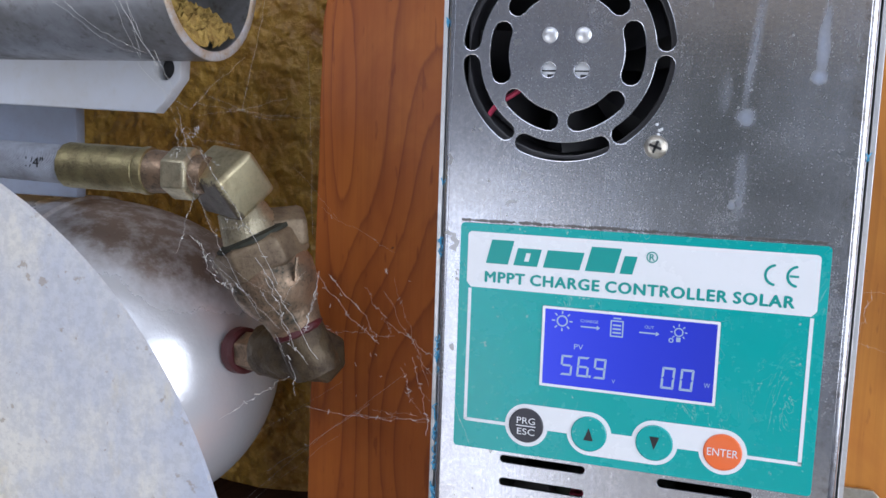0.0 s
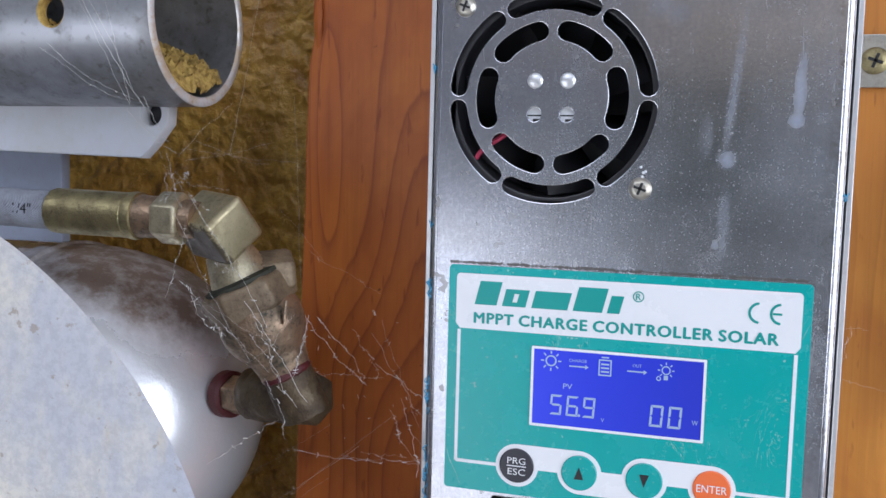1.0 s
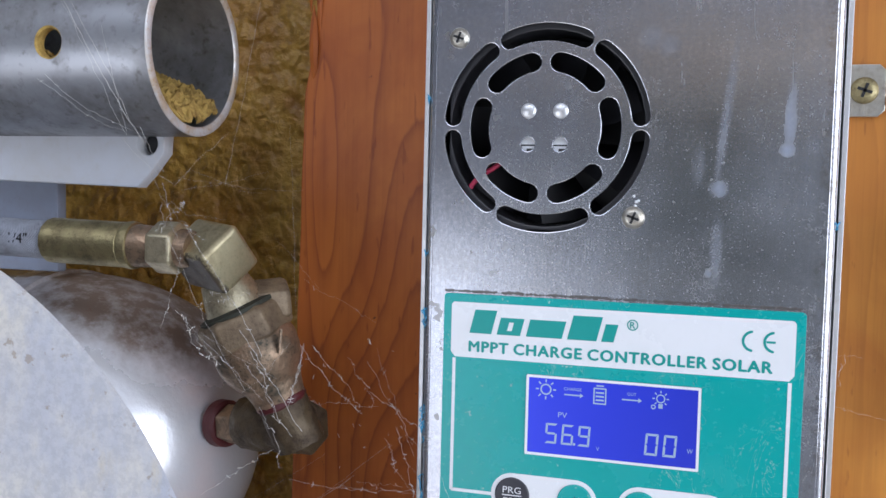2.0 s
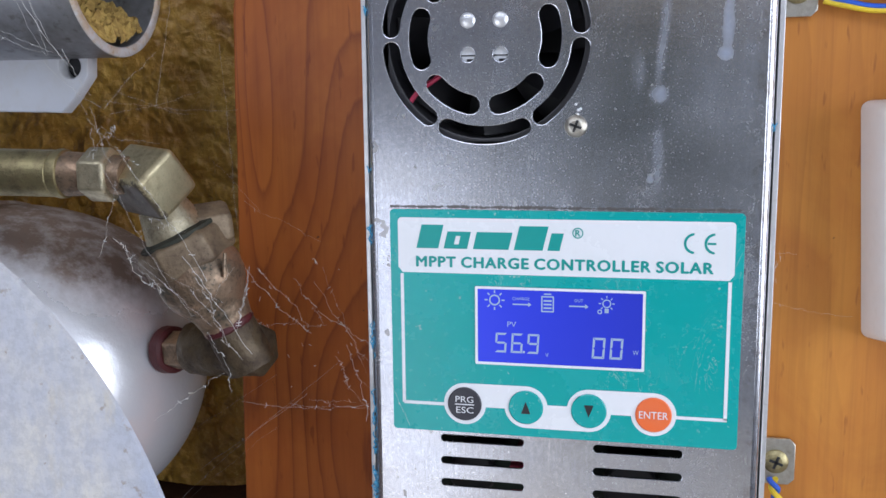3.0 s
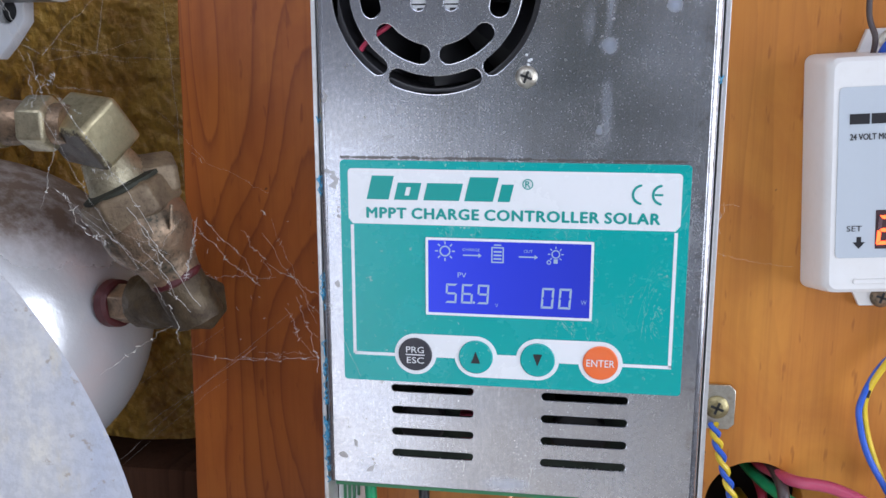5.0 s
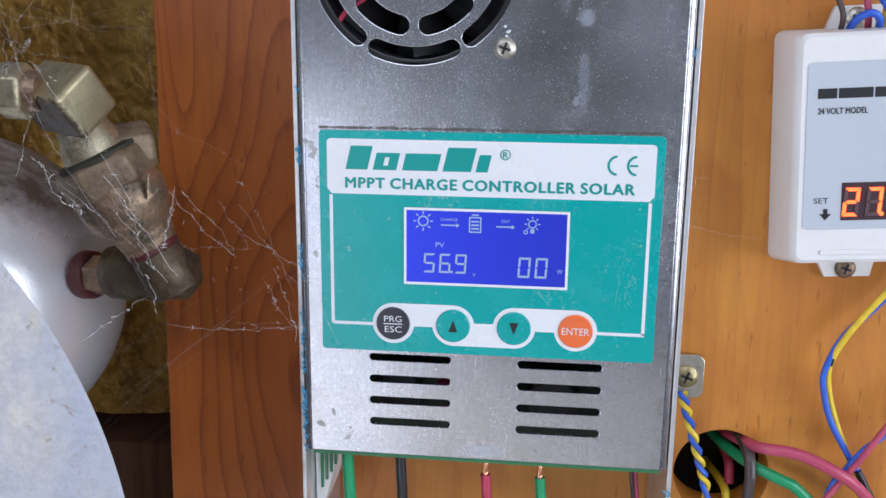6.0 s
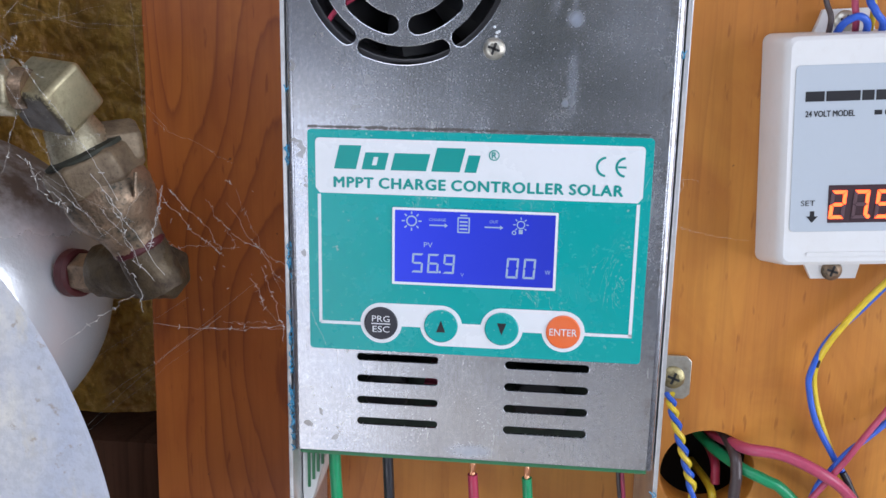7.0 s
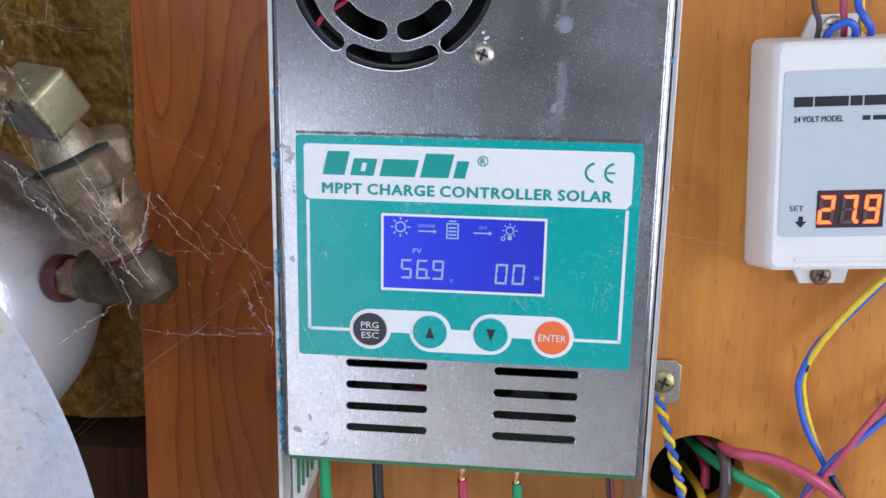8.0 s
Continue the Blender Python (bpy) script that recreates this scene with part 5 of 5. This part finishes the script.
for d, r in ((0.0, PR - 0.0034), (0.0006, PR - 0.0030), (0.0009, PR - 0.0024), (0.0009, PR - 0.001), (0.0005, PR - 0.0002), (0.0, PR)):
    rr.append([rim.verts.new((PX + d, PYC - r * math.cos(2 * math.pi * k / 96), PZ + r * math.sin(2 * math.pi * k / 96))) for k in range(96)])
for a, c in zip(rr, rr[1:]):
    for k in range(96):
        rim.faces.new((a[k], a[(k + 1) % 96], c[(k + 1) % 96], c[k]))
bmesh.ops.recalc_face_normals(rim, faces=rim.faces[:])
part("cut_rim", rim, M_RIM, pipe, "bright sawn pipe rim")
# crumbs of foam lying in the pipe's mouth
crumb = bmesh.new()
rows = []
for i in range(90):
    x = PX - 0.001 - 0.075 * i / 89
    row = []
    for k in range(65):
        u = -1 + 2 * k / 64
        level = -0.0228 + 0.019 * min(1, i / 50) ** 0.8 + 0.004 * max(0, u) + 0.003 * noise.noise(Vector((x * 120, u * 3, 0))) + 0.0022 * noise.noise(Vector((x * 420, u * 11, 2))) + 0.0022 * noise.noise(Vector((x * 900, u * 21, 2)))
        if i < 5:
            level -= (5 - i) * 0.0006
        level = min(max(level, -0.0255), 0.02)
        half = math.sqrt(max((PR - 0.0036) ** 2 - level ** 2, 1e-8))
        row.append(crumb.verts.new((x, PYC + u * half, PZ + level)))
    rows.append(row)
for a, c in zip(rows, rows[1:]):
    for k in range(64):
        crumb.faces.new((a[k], a[k + 1], c[k + 1], c[k]))
bmesh.ops.recalc_face_normals(crumb, faces=crumb.faces[:])
part("foam_crumb_bed", crumb, M_CRUMB, pipe, "loose yellow foam crumbs")

bracket = thing("pipe_bracket", "pale painted flat steel bracket with a bolt hole under the pipe", "bracket", (-0.3, -0.024, 1.48))
BRY = -0.028
part("strap", sheet([[(-0.5, 1.4875), (-0.1775, 1.4800), (-0.173, 1.4845), (-0.1665, 1.4925), (-0.166, 1.5), (-0.168, 1.515), (-0.5, 1.515)], disc(-0.1735, 1.4962, 0.0042, 28)], BRY, 0.006, 0.0006), M_PLATE, bracket)
# added dark cup: hides the foam behind the hole and stands in for shade
part("socket_shade", lathe([(0.0, 0.0046), (0.004, 0.0046), (0.004, 0.0)], (-0.1735, BRY + 0.0055, 1.4962), (0, 1, 0), 28), M_DARK, bracket, "dark cup added behind the hole for shade")
upright = thing("upright_strap", "blue-grey flat steel strap behind the hose", "bracket", (-0.25, 0.0, 1.3))
part("strap", sheet([rrect(-0.42, -0.221, 1.446, 1.4905, 0.001)], -0.018, 0.005, 0.0005), M_BLUEPLATE, upright)


# ---- cobwebs ----
rng = random.Random(7)


def strand(bm, a, b, r, sag=0.0, kink=0.0004, lint=0.2, n=22):
    """A fine thread from a to b, slightly kinked, with lint clinging to it here and there."""
    a, b = Vector(a), Vector(b)
    pts, off = [], Vector()
    for i in range(n + 1):
        t = i / n
        off = off * 0.86 + Vector((rng.gauss(0, kink), rng.gauss(0, kink), rng.gauss(0, kink)))
        pts.append(a.lerp(b, t) + Vector((0, 0, -sag * 4 * t * (1 - t))) + off * min(1, 6 * t * (1 - t)))
    bm = tube(pts, r, 4, 0, bm)
    for p in pts[1:-1]:
        if rng.random() < lint:
            d = Vector((rng.gauss(0, 1), rng.gauss(0, 0.4), rng.gauss(0, 1))).normalized() * rng.uniform(0.0003, 0.001)
            bm = tube([p - d, p + Vector((rng.gauss(0, 0.0002), 0, rng.gauss(0, 0.0002))), p + d], r * rng.uniform(1.5, 3.2), 4, 2, bm)
    return bm


def web(label, runs):
    """One web: its threads are too fine to pick apart."""
    bm = None
    for a, b, r, sag, lint, many in runs:
        for k in range(max(1, (many + 1) // 2)):
            j = lambda: Vector((rng.gauss(0, 0.0032), rng.gauss(0, 0.002), rng.gauss(0, 0.0032))) if many > 1 else Vector()
            bm = strand(bm, Vector(a) + j(), Vector(b) + j(), r * rng.uniform(0.7, 1.5), sag + rng.gauss(0, 0.0008), 0.0002 if lint < 0.3 else 0.00036, lint * 0.42)
    return tagged(part("cobweb", bm, M_WEB), label, "cobweb", kind="stuff")


T, U = 0.000038, 0.000026
P1, P2, P3, P4 = (-0.178, -0.072, 1.545), (-0.151, -0.068, 1.497), (-0.143, -0.064, 1.48), (-0.132, -0.07, 1.466)
web("dusty white cobweb draped over the pipe and bracket", [
    (P1, P2, T, 0.001, 0.12, 6), (P2, P3, T, 0, 0.1, 5), ((-0.185, -0.068, 1.517), P2, T, 0.0015, 0.2, 3), ((-0.165, -0.066, 1.53), P2, U, 0.001, 0.1, 2),
    (P3, (-0.134, -0.068, 1.467), T, -0.001, 0.4, 4), (P3, (-0.143, -0.066, 1.463), T, 0.0005, 0.4, 3), (P3, (-0.126, -0.064, 1.464), U, 0.001, 0.3, 3)])
web("dusty white cobweb over the valve and elbow", [
    (P4, (-0.108, -0.064, 1.425), T, 0.0, 0.3, 4), ((-0.111, -0.064, 1.428), (-0.1, -0.05, 1.4), T * 1.3, 0.0, 0.5, 6), ((-0.137, -0.07, 1.457), (-0.1335, -0.066, 1.44), T, 0, 0.5, 2),
    ((-0.1335, -0.066, 1.44), (-0.126, -0.056, 1.42), T * 1.2, 0.0015, 0.8, 3), ((-0.097, -0.056, 1.434), (-0.101, -0.052, 1.41), T, 0, 0.6, 4), ((-0.116, -0.055, 1.406), (-0.111, -0.05, 1.389), T * 1.3, 0, 0.5, 2),
    ((-0.13, -0.068, 1.45), (-0.112, -0.062, 1.446), U, 0.001, 0.3, 3), ((-0.128, -0.066, 1.436), (-0.106, -0.06, 1.42), U, 0, 0.2, 3), ((-0.12, -0.06, 1.413), (-0.098, -0.05, 1.43), U, 0.001, 0.3, 2)])
web("fine cobweb with lint between the valve and the controller", [
    ((-0.14, -0.04, 1.378), (-0.108, -0.045, 1.389), T * 1.2, 0, 0.5, 2), ((-0.108, -0.045, 1.389), (-0.06, -0.05, 1.3865), T, 0.001, 0.35, 2), ((-0.106, -0.03, 1.430), (-0.086, -0.02, 1.404), T, 0, 0.6, 3),
    ((-0.087, -0.02, 1.424), (-0.061, -0.045, 1.398), U, 0.002, 0.4, 3), ((-0.076, -0.03, 1.396), (-0.0605, -0.05, 1.387), T, 0, 0.7, 4), ((-0.092, -0.03, 1.38), (-0.0605, -0.048, 1.386), U, 0.001, 0.3, 3),
    ((-0.1, -0.02, 1.424), (-0.088, -0.012, 1.402), T, -0.001, 0.7, 2), ((-0.08, -0.02, 1.41), (-0.0605, -0.045, 1.402), T, 0.001, 0.5, 2), ((-0.11, -0.03, 1.41), (-0.084, -0.02, 1.402), U, 0.001, 0.4, 2)])
web("thin straight threads of cobweb in the wall cavity", [
    ((-0.157, 0.02, 1.33), (-0.085, -0.04, 1.386), U, 0, 0.02, 1), ((-0.19, 0.025, 1.295), (-0.08, -0.02, 1.392), U, 0, 0.02, 1), ((-0.2, 0.03, 1.32), (-0.1, -0.03, 1.389), U, 0, 0.02, 1), ((-0.17, 0.02, 1.31), (-0.1, -0.03, 1.37), U, 0, 0.02, 1),
    ((-0.159, 0.03, 1.559), (-0.14, -0.03, 1.482), U, 0, 0.05, 1), ((-0.139, -0.03, 1.5), (-0.141, -0.06, 1.481), U, 0, 0.05, 1), ((-0.154, -0.04, 1.487), (-0.14, 0.0, 1.482), U, 0.002, 0.1, 3), ((-0.15, -0.03, 1.485), (-0.122, 0.0, 1.479), U, 0.003, 0.1, 2),
    ((-0.12, -0.03, 1.463), (-0.117, 0.0, 1.443), U, 0, 0.2, 1), ((-0.13, 0.0, 1.505), (-0.112, -0.03, 1.44), U, 0, 0.05, 1), ((-0.118, -0.01, 1.45), (-0.095, -0.004, 1.43), U, 0, 0.3, 2)])
web("wisps of cobweb on the board beside the controller", [
    ((0.0615, -0.01, 1.434), (0.074, -0.003, 1.43), U, 0.001, 0.3, 2), ((0.068, -0.004, 1.425), (0.075, -0.003, 1.432), U, 0, 0.4, 2), ((0.0615, -0.02, 1.419), (0.092, -0.003, 1.411), U, 0.001, 0.05, 1)])

M_FILM = worn("blue_film", (0.05, 0.3, 0.5), (0.2, 0.35, 0.45), 0.35, 0, 300, 0.5)
lint = None
for k in range(26):
    x, z = rng.uniform(-0.115, -0.063), rng.gauss(1.404, 0.014)
    p = Vector((x, rng.uniform(-0.04, -0.006), z))
    d = Vector((rng.gauss(0, 1), 0, rng.gauss(0, 1))).normalized() * rng.uniform(0.0002, 0.0009)
    lint = tube([p - d, p + Vector((rng.gauss(0, 0.0004), 0, rng.gauss(0, 0.0004))), p + d], rng.uniform(0.00004, 0.0001), 4, 3, lint)
tagged(part("lint", lint, M_WEB), "white specks of lint caught in the web", "lint", kind="stuff")

web("thin cobweb clinging to the label corner", [((-0.0605, -0.0503, 1.388), (-0.041, -0.0514, 1.3812), U, 0.001, 0.2, 3), ((-0.054, -0.051, 1.39), (-0.046, -0.0514, 1.384), U, 0.0, 0.3, 2), ((-0.02, -0.0516, 1.381), (-0.035, -0.0512, 1.3795), U, 0.0005, 0.3, 1)])

# bits of torn blue film in the seam of the case
for x, z, l in ((-0.0588, 1.508, 0.005), (-0.0588, 1.462, 0.004), (-0.0588, 1.413, 0.003), (-0.0588, 1.405, 0.012), (-0.0588, 1.372, 0.04), (-0.0588, 1.352, 0.02), (-0.0588, 1.438, 0.01), (0.0588, 1.472, 0.0025), (0.0588, 1.335, 0.002)):
    b = None
    for k in range(max(2, int(l * 700))):
        zz = z + rng.uniform(-l / 2, l / 2)
        b = tube([(x + rng.gauss(0, 0.0002), -0.0488, zz), (x + rng.gauss(0, 0.0006), -0.0494, zz + 0.001), (x + rng.gauss(0, 0.0005), -0.0489, zz + 0.002)], 0.00025, 4, 2, b)
    tagged(part("film_shred", b, M_FILM, ctl, "shreds of blue protective film"), kind="stuff")
for nm, m, dz in (("pink", W_PINK, 0.0), ("blue", W_BLUE, -0.003), ("yellow", W_YELLOW, -0.0042)):
    cable("wire", "thin " + nm + " wire running along the board", [("insulation", [(0.0778, -0.0035, 1.5165 + dz), (0.083, -0.004, 1.5155 + dz * 1.1), (0.095, -0.004, 1.513 + dz), (0.112, -0.005, 1.515 + dz), (0.14, -0.004, 1.53)], 0.0009, m)])
